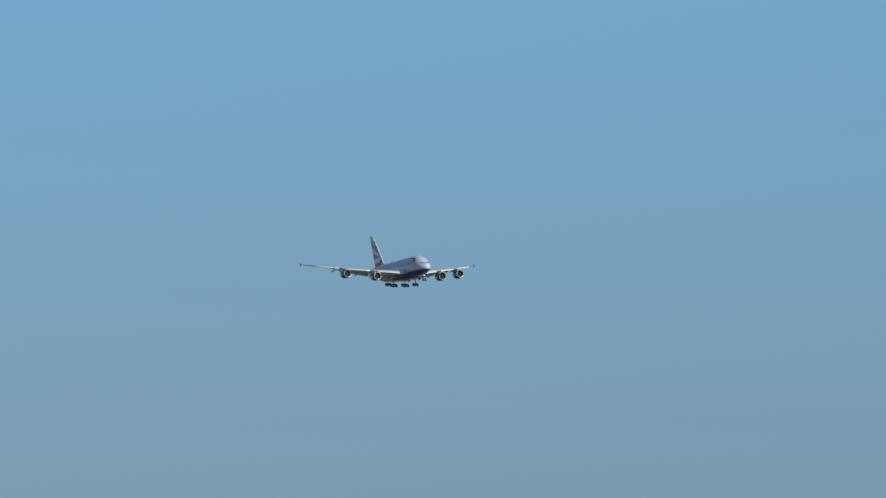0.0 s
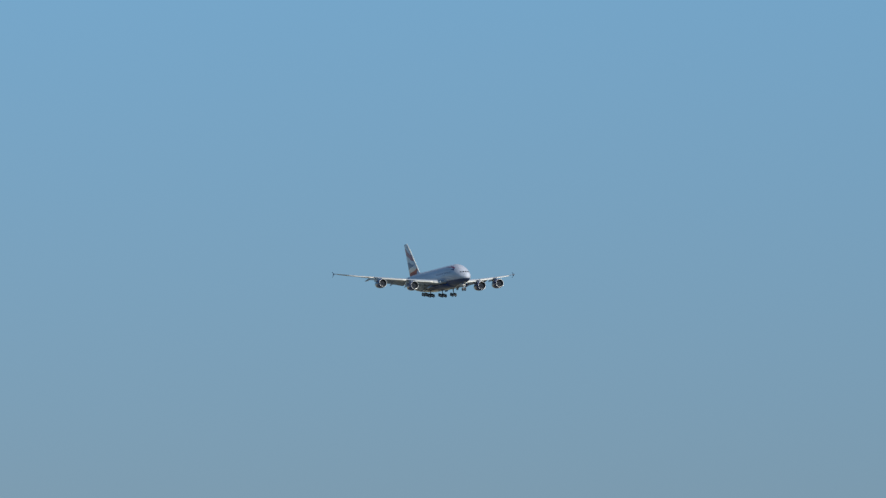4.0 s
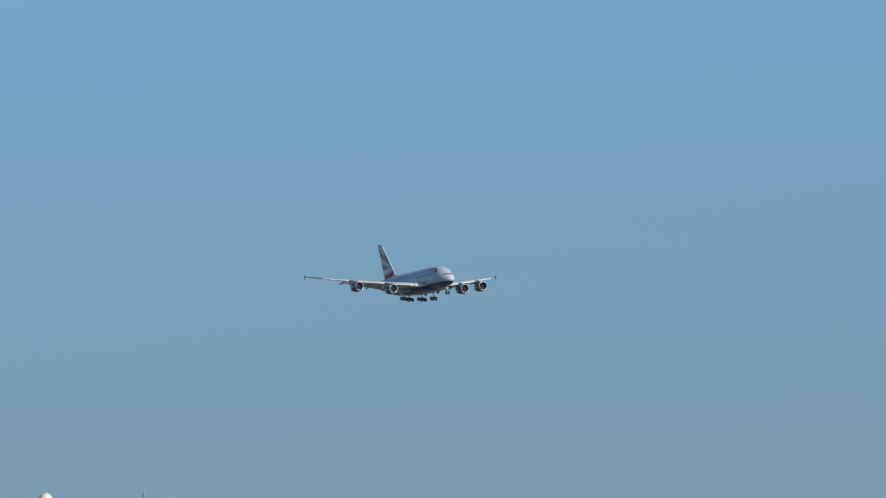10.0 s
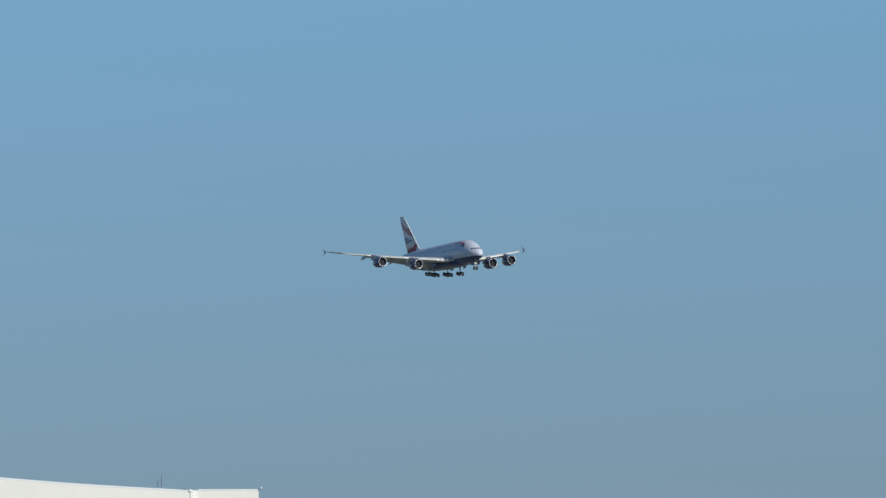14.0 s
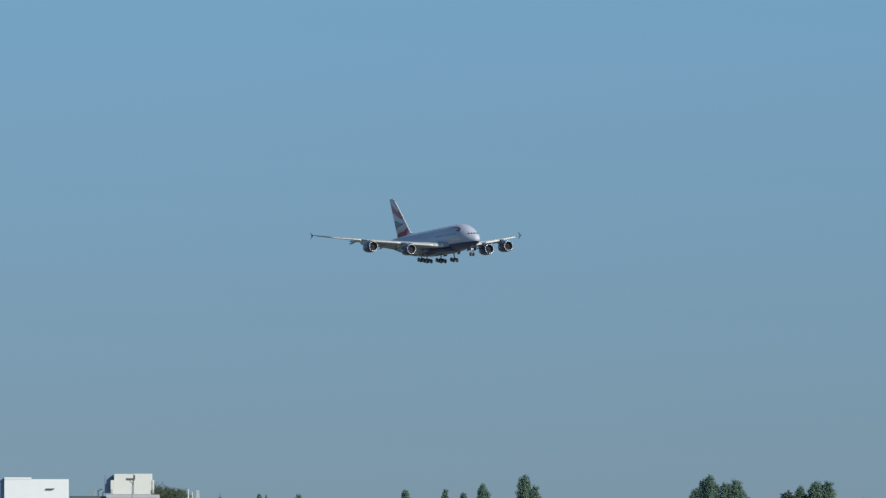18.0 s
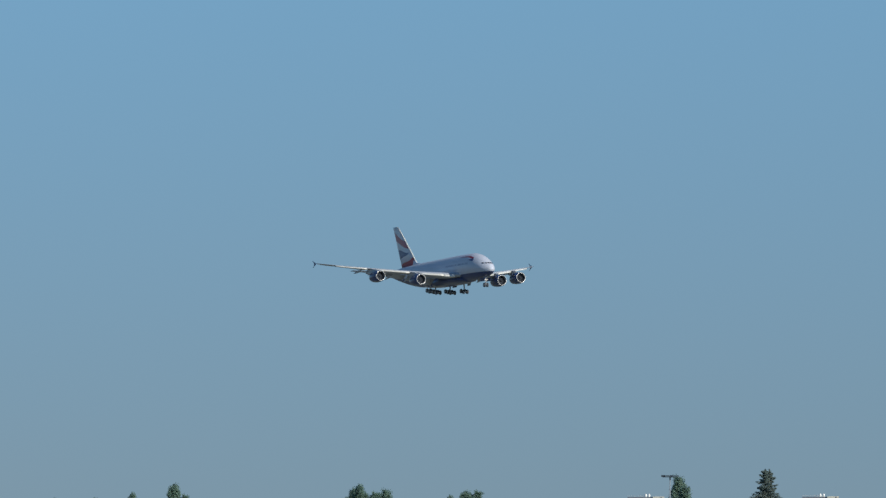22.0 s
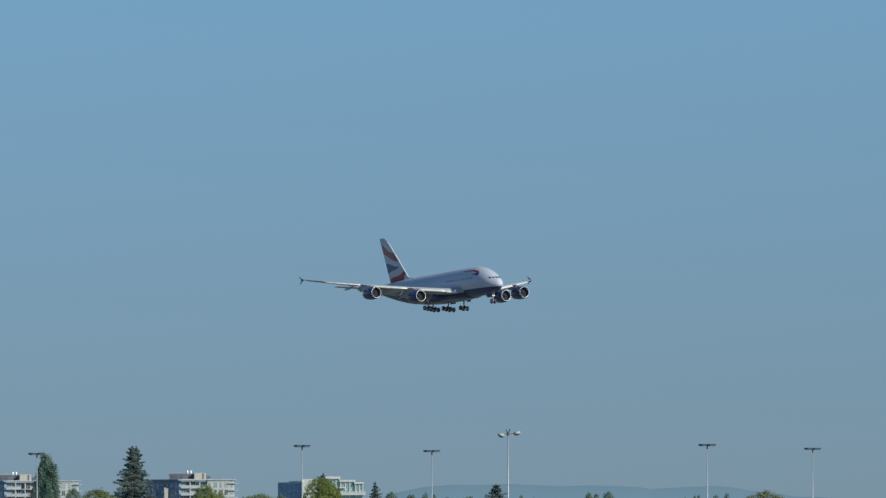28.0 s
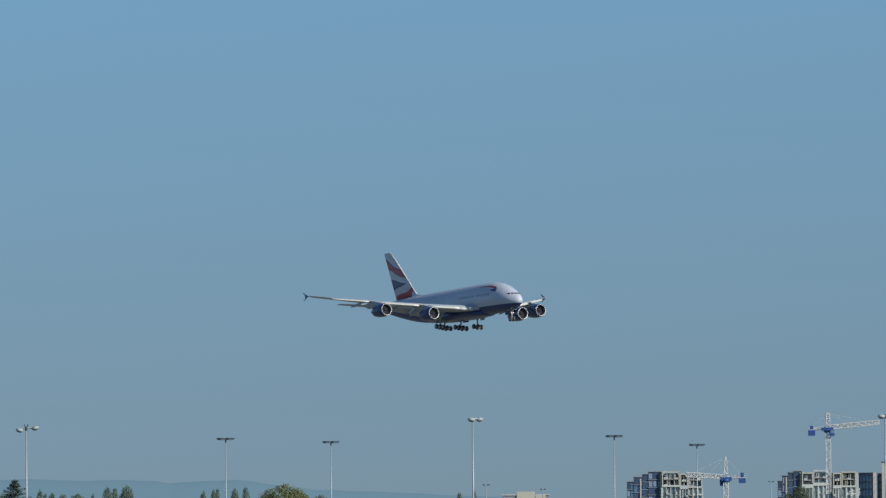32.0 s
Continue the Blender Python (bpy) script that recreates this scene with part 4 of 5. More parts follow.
    for q in (0.1, 0.25, 0.6, 0.85):
        part("roof_pipe", rod((x0 + q * (x1 - x0), 4, top), (x0 + q * (x1 - x0), 4, top + 1.0), 0.07, n=6), M_GREYMETAL, ob)
    return ob


condo(-5.2150, 0.2415, FAR, 122, 196, 4)
condo(-4.3380, 0.2459, FAR - 60, 115, 163, 9)


def glass_condo():
    az, d = -3.6560, 4850
    w = d / 20167.0
    top = rise(0.2345, d)
    ob = thing("apartment_building", facing(az, d), "stepped apartment block with blue glass and white balconies", "building", "apartment blocks behind the trees")
    ln = 42 * w / 0.6
    turned = pose(0, 2 + ln * 0.8, 0, 0, 0, -53.13)
    part("wall", box(0, ln - 0.1, 0, 12, 0, top - 0.2), M_BLUEGLASS, ob, "blue glazed wall", at=turned)
    storeys(ob, 0.4, ln - 0.5, 0, top - 0.6, 8, None, 5, M_BLUEGLASS, frame_mat=M_SLATESHADE, at=turned)
    part("wall", box(42.2 * w, 109.9 * w, 2, 16, 0, top + 1.2), M_WHITEWALL, ob, "white wall")
    part("roof", box(74 * w, 110 * w, 0.8, 16, top + 1.21, top + 2.2, 0.1), M_WHITEWALL, ob, "white stepped roof")
    part("roof", box(ln * 0.5, ln + 0.6, -0.5, 11, top - 0.19, top + 0.4, 0.1), M_WHITEWALL, ob, "white roof edge", at=turned)
    part("wall", box(110.2 * w, 136 * w, 1.2, 16, 0, top - 0.1), M_WHITEWALL, ob, "white wall")
    part("roof", box(109 * w, 137 * w, 0.2, 16, top - 0.05, top + 0.75, 0.1), M_WHITEWALL, ob, "white stepped roof")
    part("wall", box(136.2 * w, 150 * w, 0.6, 16, 0, top - 1.0), M_WHITEWALL, ob, "white wall")
    part("roof", box(135 * w, 152 * w, -0.4, 16, top - 0.95, top - 0.2, 0.1), M_WHITEWALL, ob, "white stepped roof")
    # tall teal bays between white columns, with a wide balcony at every second floor
    for x0, x1, y, zt in ((90, 109, 2, top + 0.9), (111, 135, 1.2, top - 0.4), (137, 150, 0.6, top - 1.2)):
        n = 3 if x1 - x0 > 15 else 2
        bw = (x1 - x0) * w / n
        for k in range(9):
            z = zt - 3 * (k + 1)
            for b in range(n):
                xa = x0 * w + b * bw
                wd = part("window", box(xa + 0.3, xa + bw - 0.1, y - 0.08, y + 0.05, z + (0.1 if k % 2 else 0.5), z + 2.9), M_AQUA if (k + b) % 3 else M_TEAL, ob, "teal window pane")
                part("window_frame", box(xa + 0.3 + bw * 0.4, xa + 0.42 + bw * 0.4, y - 0.14, y, z + 0.1, z + 2.9), M_WHITEWALL, wd)
            part("floor_band", box(x0 * w, x1 * w, y - 0.16, y - 0.02, z - 0.12, z + 0.08), M_SLAB, ob, "thin pale floor band")
        for b in range(n + 1):
            part("column", box(x0 * w + b * bw - 0.15, x0 * w + b * bw + 0.3, y - 0.5, y - 0.17, 0, zt + 0.3), M_WHITEWALL, ob, "white column")
    for k in range(4):
        z = top - 5.4 - 6 * k
        part("balcony_slab", box(84 * w, 119 * w, -2.2, 2, z + 2.6, z + 3.05), M_WHITEWALL, ob, "white balcony slab")
        part("balcony_slab", box(92 * w, 155 * w, -2.6, 1.6, z - 0.3, z + 0.2), M_WHITEWALL, ob, "broad white balcony slab")
        part("balustrade", box(92 * w, 155 * w, -2.55, -2.48, z + 0.21, z + 1.2), M_BALUSTRADE, ob, "pale glass balustrade")
    part("window", box(69 * w, 74 * w, 1.9, 2.05, top - 3.2, top - 0.9), M_BRONZE, ob, "dark window pane")
    part("window", box(77 * w, 82 * w, 1.9, 2.05, top - 3.2, top - 0.9), M_PALEGLASS, ob, "pale window pane")


glass_condo()


def raw_condo(az, up, d, shoulder, frames, width, seed):
    """Unfinished stepped block: a shoulder coloured dark for shade, raw portal frames round the two top floors, white
    columns and windows below.
    """
    rnd = random.Random(seed)
    top = rise(up, d)
    w = d / 20167.0
    ob = thing("unfinished_apartment_building", facing(az, d), "unfinished concrete apartment block with stepped terraces", "building", "building site towers")
    for i, (x0, x1, drop) in enumerate(shoulder):
        zt, y = top - drop * w, 2.4 - 0.3 * i
        part("shoulder", box(x0 * w, x1 * w - 0.02, y, 18, 0, zt), M_SHADEBLUE, ob, "unfinished shoulder coloured dark blue for shade")
        part("roof_slab", box(x0 * w - 0.3, x1 * w - 0.1, y - 0.5, 18, zt + 0.004, zt + 0.35), M_CONCDARK, ob, "dark roof slab")
        for k in range(7):
            z = zt - 3.3 * (k + 1)
            part("slab_edge", box(x0 * w - 0.2, x1 * w - 0.1, y - 0.35, y - 0.01, z - 0.1, z + 0.15), M_SLATESHADE if k % 2 else M_CONCDARK, ob)
            n = max(1, round((x1 - x0) / 7))
            for b in range(n):
                xa = x0 * w + (x1 - x0) * w * (b + 0.12) / n
                if rnd.random() < 0.8:
                    part("window", box(xa, xa + (x1 - x0) * w * 0.7 / n, y - 0.1, y + 0.05, z + 0.4, z + 2.6), rnd.choice((M_SLATESHADE, M_SHADEBLUE, M_SHADEBLUE, M_BLUEGLASS)), ob, "dark window pane")
        if i % 2:
            part("pier", box(x1 * w - 0.9, x1 * w - 0.3, y - 0.6, y - 0.36, 0, zt - 0.6), M_CREAM, ob, "cream pier")
    part("core", box(frames[0][0] * w, width * w, 4, 18, 0, top - 1.4), M_CONCDARK, ob, "dark recessed core")
    for i, (x0, x1, drop, pale) in enumerate(frames):
        zt, m = top - drop * w, M_SLAB if pale else M_CREAM
        a, b, ht = x0 * w, x1 * w - 0.15, 6.2
        part("portal_frame", join(box(a, b, -0.6, 3.9, zt - 0.6, zt), box(a, a + 0.5, -0.5, 3.9, zt - ht, zt - 0.61), box(b - 0.45, b, -0.5, 3.9, zt - ht, zt - 0.61)), m, ob, "pale concrete portal frame")
        part("floor_slab", box(a + 0.72, b - 0.62, -0.2, 3.9, zt - 3.5, zt - 3.15), M_CONC, ob, "raw concrete floor slab")
        n = max(2, round((x1 - x0) / 9))
        for k in range(2):
            for c in range(n):
                xa = a + 0.8 + (b - a - 1.5) * c / n
                xb = a + 0.8 + (b - a - 1.5) * (c + 1) / n
                r = rnd.random()
                z0 = zt - 3.1 * (k + 1) - 0.35
                if r < 0.3:
                    part("infill_panel", box(xa + 0.1, xb - 0.1, 2.2, 2.5, z0 + 0.2, z0 + 2.6), rnd.choice((M_PALE, M_CREAM, M_WHITEWALL)), ob, "pale infill wall")
                elif r < 0.75:
                    wd = part("window", box(xa + 0.1, xb - 0.1, 1.9, 2.0, z0 + 0.2, z0 + 2.5), rnd.choice((M_GLASS, M_PALEGLASS, M_PALEGLASS)), ob, "window pane set back under the frame")
                    part("window_frame", box((xa + xb) / 2 - 0.08, (xa + xb) / 2 + 0.08, 1.75, 1.88, z0 + 0.2, z0 + 2.5), M_SLAB, wd)
                if rnd.random() < 0.45:
                    part("upstand", box(xa + 0.05, xb - 0.05, -0.35, -0.2, z0 - 0.05, z0 + rnd.uniform(0.5, 1.1)), rnd.choice((M_WHITEWALL, M_CREAM, M_PALE, M_BALUSTRADE)), ob, "pale upstand at the slab edge")
                if rnd.random() < 0.5:
                    xm = rnd.uniform(xa, xb)
                    part("prop", rod((xm, 0.4, z0 - 0.05), (xm, 0.4, z0 + 2.75), 0.12, n=6), rnd.choice((M_CONC, M_SLAB, M_GREYMETAL)), ob, "steel prop")
                if r > 0.5:
                    part("post", box(xb - 0.18, xb + 0.1, 0.2, 0.5, z0, z0 + 2.7), m, ob, "raw concrete post")
        part("parapet", box(a - 0.1, b + 0.1, -0.9, -0.61, zt - ht - 0.5, zt - ht + rnd.choice((0.2, 0.8, 1.1))), rnd.choice((M_SLAB, M_WHITEWALL)), ob, "white parapet band")
        # lower floors: white columns close together with blue windows between them
        cols = max(3, round((x1 - x0) / 8))
        cw = (b - a) / cols
        for c in range(cols + 1):
            hw = rnd.choice((0.14, 0.2, 0.32))
            part("column", box(a + c * cw - hw, a + c * cw + hw, -0.55, 0.4, 0, zt - ht - 0.51), rnd.choice((M_CREAM, M_SLAB, M_WHITEWALL)), ob, "pale column")
        for k in range(6):
            z = zt - ht - 0.6 - 3.1 * (k + 1)
            part("floor_slab", box(a - 0.1, b + 0.1, -0.3, 3.9, z + 2.85, z + 3.05), M_SLAB if k % 2 else M_CONC, ob, "pale floor edge")
            for c in range(cols):
                xa, xb = a + c * cw + 0.3, a + (c + 1) * cw - 0.3
                part("window", box(xa, xb, 0.3, 0.45, z + (1.0 if c % 2 else 0.3), z + 2.8), rnd.choice((M_GLASS, M_TEAL, M_PALEGLASS, M_PALEGLASS, M_PALE)), ob, "window pane between columns")
                if rnd.random() < 0.3:
                    part("balcony_slab", box(xa - 0.3, xb + 0.3, -1.3, -0.56, z - 0.05, z + rnd.uniform(0.2, 1.0)), rnd.choice((M_SLAB, M_WHITEWALL, M_BALUSTRADE)), ob, "white balcony upstand")
                if c % 2:
                    part("infill_panel", box(xa, xb, 0.2, 0.5, z + 0.02, z + 0.98), M_WHITEWALL, ob, "white infill below a window")
    return ob


raw_condo(0.5175, 0.2329, FAR, [(0, 12, 18), (12, 27, 10), (27, 38, 5), (38, 62, 1)], [(62, 94, 0, False), (94, 109, 4, False), (109, 134, 2, True)], 134, 3)
raw_condo(1.2750, 0.2361, FAR - 40, [(0, 8, 20), (8, 18, 11), (18, 28, 5), (28, 43, 3)], [(43, 63, 5, False), (63, 90, 1, True), (98, 113, 6, False), (113, 139, 4, False)], 139, 5)


def tower_row():
    """Narrow block coloured dark as shade, ends pale as lit; a tan tower beyond it."""
    d = 4800
    w = d / 20167.0
    ob = thing("apartment_building", facing(1.6680, d), "slab block with walls dark for shade and pale vertical ends", "building", "apartment blocks behind the trees")
    top = rise(0.2139, d)
    # its long faces turn away from the sun and are coloured dark as well
    for x0, x1, drop in ((5, 30, 0.0), (36.5, 47, 0.4)):
        ln = (x1 - x0) * w / 0.6
        at = pose(x0 * w, ln * 0.8, 0, 0, 0, -53.13)
        part("wall", box(0, ln, 0, 8, 0, top - drop), M_SHADEBLUE, ob, "wall coloured dark blue-grey for shade", at=at)
        part("roof", box(-0.2, ln + 0.2, -0.2, 8.2, top - drop + 0.004, top - drop + 0.4, 0.05), M_GREYCLAD, ob, at=at)
        storeys(ob, 0.4, ln - 0.4, 0, top - drop - 0.6, 9, None, 4, M_BLUEGLASS, frame_mat=M_GREYCLAD, at=at)
    part("pier", box(0, 4.4 * w, 0.4, 3.0, 0, top + 0.5, 0.05), M_PALE, ob, "pale vertical pier")
    part("pier", box(30.3 * w, 36.2 * w, -0.4, 6.0, 0, top + 0.3, 0.05), M_CREAM, ob, "cream end wall")
    for k in range(9):
        part("end_window", box(32.4 * w, 34.2 * w, -0.46, -0.35, top - 2.4 - 3 * k, top - 1.0 - 3 * k), M_PALEGLASS, ob, "pale window pane")
    tw = thing("residential_tower", facing(1.7990, 4700), "tan concrete residential tower", "building", "apartment blocks behind the trees")
    t2 = rise(0.2676, 4700)
    part("wall", box(0, 14, 0, 14, 0, t2), M_CREAM, tw, "tan wall")
    part("roof", box(-0.3, 14.3, -0.3, 14.3, t2 + 0.01, t2 + 0.6, 0.1), M_GREYCLAD, tw)
    storeys(tw, 3, 13, 0, t2 - 0.5, 12, None, 3, M_GLASS)


tower_row()


def crossed_antenna():
    """Small white antenna of crossed bars on a thin pole."""
    d = 1500
    h = rise(0.1213, d)
    ob = thing("crossed_antenna", facing(1.6626, d), "small white antenna of crossed bars on a thin pole", "antenna")
    part("pole", rod((0, 0, 0), (0, 0, h + 0.2), 0.05, 0.035, 8), M_GALV, ob)
    for x, z, ln, tilt in ((-0.45, 0.12, 0.7, 14), (-0.42, -0.2, 0.75, 8), (-0.38, -0.48, 0.6, -20), (0.42, 0.3, 0.6, 24), (0.45, -0.05, 0.55, 4), (0.4, -0.42, 0.6, 30)):
        c, q = math.cos(radians(tilt)) * ln / 2, math.sin(radians(tilt)) * ln / 2
        part("bar", rod((x - c, 0, h + z - q), (x + c, 0, h + z + q), 0.055, n=6), M_WHITEPANEL, ob, "white bar")
    for x, z0, z1 in ((-0.4, -0.62, 0.35), (0.5, -0.6, 0.55)):
        part("upright", rod((x, 0.05, h + z0), (x + 0.05, 0.05, h + z1), 0.055, n=6), M_WHITEPANEL, ob, "white upright")
    part("cross_arm", rod((-0.45, 0.05, h - 0.3), (0.55, 0.05, h - 0.3), 0.04, n=6), M_WHITEPANEL, ob)


crossed_antenna()


def low_hall():
    d = 2300
    w = d / 20167.0
    ob = thing("low_building", facing(-0.1083, d), "low grey hall with pale rooftop boxes", "building")
    top = rise(0.1251, d)
    part("wall", box(0, 82 * w, 0, 12, 0, top - 0.3), M_CONCDARK, ob, "grey wall")
    part("roof", box(-0.2, 82 * w + 0.2, -0.2, 12.2, top - 0.29, top - 0.05, 0.03), M_GREYMETAL, ob)
    part("roof_box", box(25 * w, 57 * w, -0.3, 6, top - 1.0, top + 0.45, 0.03), M_CREAM, ob, "pale cream upper storey")
    part("roof_box", box(58 * w, 76 * w, -0.3, 6, top - 1.0, top - 0.1, 0.02), M_CREAM, ob, "cream rooftop box")


low_hall()


# ---- tower cranes ----
def lattice(p, q, size, bays, r=0.09, end=None):
    """A square lattice beam from p to q."""
    p, q = Vector(p), Vector(q)
    turn = (q - p).to_track_quat("Z", "Y").to_matrix()
    ln, s, geo = (q - p).length, size / 2, []
    k = 1.0 if end is None else end / size
    cs = [(-s, -s), (s, -s), (s, s), (-s, s)]

    def at(i, t):
        return p + turn @ Vector((cs[i % 4][0] * (1 + (k - 1) * t), cs[i % 4][1] * (1 + (k - 1) * t), t * ln))
    for i in range(4):
        geo.append(rod(at(i, 0), at(i, 1), r * 1.4, n=5))
        for b in range(bays):
            geo.append(rod(at(i + b % 2, b / bays), at(i + 1 - b % 2, (b + 1) / bays), r, n=4))
            geo.append(rod(at(i, (b + 1) / bays), at(i + 1, (b + 1) / bays), r, n=4))
    return join(*geo)


def tower_crane(az, up_deck, d, head, jib, counter, turn, tip, lift, hang):
    """Mast, slewing deck, head tower, jib, counter-jib with blue ballast. Jib runs to +x when turn is 0."""
    z = rise(up_deck, d)
    ob = thing("tower_crane", facing(az, d), "white lattice tower crane with blue machinery", "crane", "tower cranes")
    part("mast", lattice((0, 0, 0), (0, 0, z), 2.0, int(z / 2.2), 0.16), M_CRANEW, ob, "white lattice mast")
    part("footing", box(-2.5, 2.5, -2.5, 2.5, -0.2, 0.8), M_CONC, ob, "concrete footing")
    rot = pose(0, 0, z, 0, 0, turn)
    part("slewing_ring", spin([(0, 0.1), (0, 1.7), (1.1, 1.9), (1.5, 1.4), (1.5, 0.1)], 16, "z"), M_CRANEB, ob, "blue slewing ring", True, pose(0, 0, z))
    part("head_tower", lattice((0, 0, 1.5), (0, 0, head), 1.8, 6, 0.13, tip), M_CRANEW, ob, "white lattice head", at=rot)
    part("head_cap", box(-tip * 0.55, tip * 0.55, -tip * 0.55, tip * 0.55, head, head + 0.4, 0.1), M_CRANEW, ob, at=rot)
    part("jib", lattice((1.0, 0, 2.2), (jib, 0, 2.2 + lift), 1.7, 14, 0.17), M_CRANEW, ob, "white lattice jib", at=rot)
    part("counter_jib", join(lattice((-1.0, 0, 2.0), (-counter, 0, 2.0 - hang), 1.0, 5, 0.12), moved(box(-counter + 1.0, 0, -0.9, 0.9, -0.3, -0.05), pose(-1.0, 0, 2.0, 0, -math.degrees(math.atan2(hang, counter - 1.0)), 0))), M_CRANEW, ob, "white counter-jib", at=rot)
    part("counterweight", box(-counter, -counter + 3.0, -0.9, 0.9, -0.5 - hang, 1.75 - hang * 0.75, 0.1), M_CRANEB, ob, "blue counterweight", at=rot)
    part("winch_house", box(-counter + 0.8, -counter + 2.2, -0.8, 0.8, 1.9 - hang * 0.8, 4.0 - hang * 1.3, 0.1), M_CRANEB, ob, "blue winch house", at=rot)
    part("machinery_deck", box(-2.6, 2.2, -1.3, 1.3, 0.6, 2.1, 0.1), M_CRANEB, ob, "blue machinery deck", at=rot)
    part("cab", box(0.6, 2.6, -2.4, -0.9, -1.6, 1.2, 0.15), M_CRANEB, ob, "blue operator cab", at=rot)
    part("cab_window", box(1.2, 2.64, -2.44, -1.0, -0.3, 0.9), M_GLASS, ob, "dark cab window", at=rot)
    for x in (jib * 0.45, jib * 0.85):
        part("tie_bar", rod((0, 0, head), (x, 0, 2.9 + lift * x / jib), 0.05, n=5), M_CRANEW, ob, "thin tie bar", at=rot)
    part("tie_bar", rod((0, 0, head), (-counter + 1, 0, 2.2), 0.05, n=5), M_CRANEW, ob, "thin tie bar", at=rot)
    part("hook_block", join(rod((jib * 0.12, 0, 2), (jib * 0.12, 0, -0.6), 0.04, n=4), box(jib * 0.12 - 0.3, jib * 0.12 + 0.3, -0.2, 0.2, -1.2, -0.6)), M_CRANEB, ob, at=rot)


tower_crane(1.0149, 0.1763, 4860, 10.6, 17.0, 8.5, 180, 0.6, 1.1, 0.0)
tower_crane(1.5304, 0.4217, 4820, 7.9, 21.5, 8.4, 0, 1.2, 1.9, 0.9)


# ---- the airliner: x forward from the nose, y to its left, z up from the wheels ----
SECTIONS = [(0.9, 5.2, 5.4, 0.06), (1.2, 4.62, 6.1, 0.75), (1.7, 4.25, 6.75, 1.2), (2.6, 3.85, 7.35, 1.75), (3.7, 3.5, 8.05, 2.28), (5.1, 3.15, 8.9, 2.72), (7.0, 2.9, 9.85, 3.12), (9.4, 2.7, 10.7, 3.42), (12.2, 2.6, 11.25, 3.57),
            (20, 2.55, 11.35, 3.57), (30, 2.55, 11.2, 3.57), (40, 2.55, 11.05, 3.57), (46, 2.65, 10.98, 3.55), (50, 3.0, 10.9, 3.45), (54, 3.6, 10.8, 3.2), (58, 4.4, 10.66, 2.82), (62, 5.3, 10.47, 2.35), (66, 6.3, 10.2, 1.75),
            (69, 7.1, 9.95, 1.2), (71, 7.7, 9.7, 0.8), (72.3, 8.2, 9.4, 0.45), (72.7, 8.5, 9.1, 0.15)]


def section(x):
    """Bottom, top and half width of the body at x metres behind the nose, smoothly between the given sections."""
    xs = [s[0] for s in SECTIONS]
    return tuple(float(np.interp(x, xs, [s[i] for s in SECTIONS])) for i in (1, 2, 3))


def skin_point(x, a, out=0.0):
    """A point on the body: a is the angle up from the horizontal on the left side, in radians."""
    b, t, w = section(x)
    zc, hh = (b + t) / 2, (t - b) / 2
    c, s = math.cos(a), math.sin(a)
    c2 = math.copysign(abs(c) ** 0.92, c)
    narrow = 1 - 0.10 * max(0, s)
    return (-x, (w + out) * c2 * narrow, zc + (hh + out) * s)


def body_geo():
    xs = sorted(set([s[0] for s in SECTIONS] + [1.02, 1.45, 2.1, 3.1, 4.4, 6.0, 8.1, 10.8, 15, 25, 35, 43, 48, 52, 56, 60, 64, 67.5]))
    n = 48
    return loft([[skin_point(x, 2 * math.pi * i / n) for i in range(n)] for x in xs])


def foil(chord, thick, n=9):
    """An aerofoil loop from trailing edge over the top to the nose and back; x runs aft."""
    xs = [0.5 * (1 - math.cos(math.pi * i / n)) for i in range(n + 1)]
    up = [(x * chord, thick * chord * (1.48 * math.sqrt(x) - 0.63 * x - 1.76 * x * x + 1.42 * x ** 3 - 0.51 * x ** 4) / 0.5 * 0.5) for x in xs]
    lo = [(x, -0.72 * z) for x, z in up[1:-1]]
    return up[::-1] + lo


# span stations of the starboard wing: distance out, leading edge behind the nose, chord, height of the chord line, thickness
WING = [(2.2, 16.6, 18.6, 4.35, 0.14), (5.0, 19.4, 16.2, 4.75, 0.13), (9.0, 22.6, 13.6, 5.3, 0.12), (14.9, 27.2, 10.6, 6.1, 0.11), (20, 31.2, 8.9, 6.85, 0.105), (25.8, 35.8, 7.2, 7.75, 0.10), (32, 40.8, 5.6, 8.75, 0.082), (37.5, 45.3, 4.3, 9.7, 0.07), (39.4, 47.0, 3.5, 10.05, 0.065)]


def wing_at(y):
    ys = [s[0] for s in WING]
    return tuple(float(np.interp(y, ys, [s[i] for s in WING])) for i in (1, 2, 3, 4))


def washout(y):
    """The outer wing is twisted nose down: rise of the trailing side for each metre of chord."""
    return math.tan(radians(3.6)) * max(0.0, (y - 12.0) / 27.0)


def wing_strip(side, y0, y1, f0, f1, n=6, drop=0.0, deflect=0.0, thick=1.0, out=0.0):
    """A length of wing between two fractions of the chord, moved down and turned about its front by some degrees."""
    rings = []
    for i in range(n + 1):
        y = y0 + (y1 - y0) * i / n
        le, ch, z, th = wing_at(y)
        loop = foil(ch * (f1 - f0), th * thick * (1.0 if f1 - f0 > 0.6 else 1.1))
        c, s = math.cos(radians(deflect)), math.sin(radians(deflect))
        rings.append([(-(le + ch * f0 + x * c + h * s), side * y, z - drop - x * s + h * c + (ch * f0 + x * c) * washout(y)) for x, h in loop])
    if side > 0:
        rings = [r[::-1] for r in rings]
    return loft(rings)


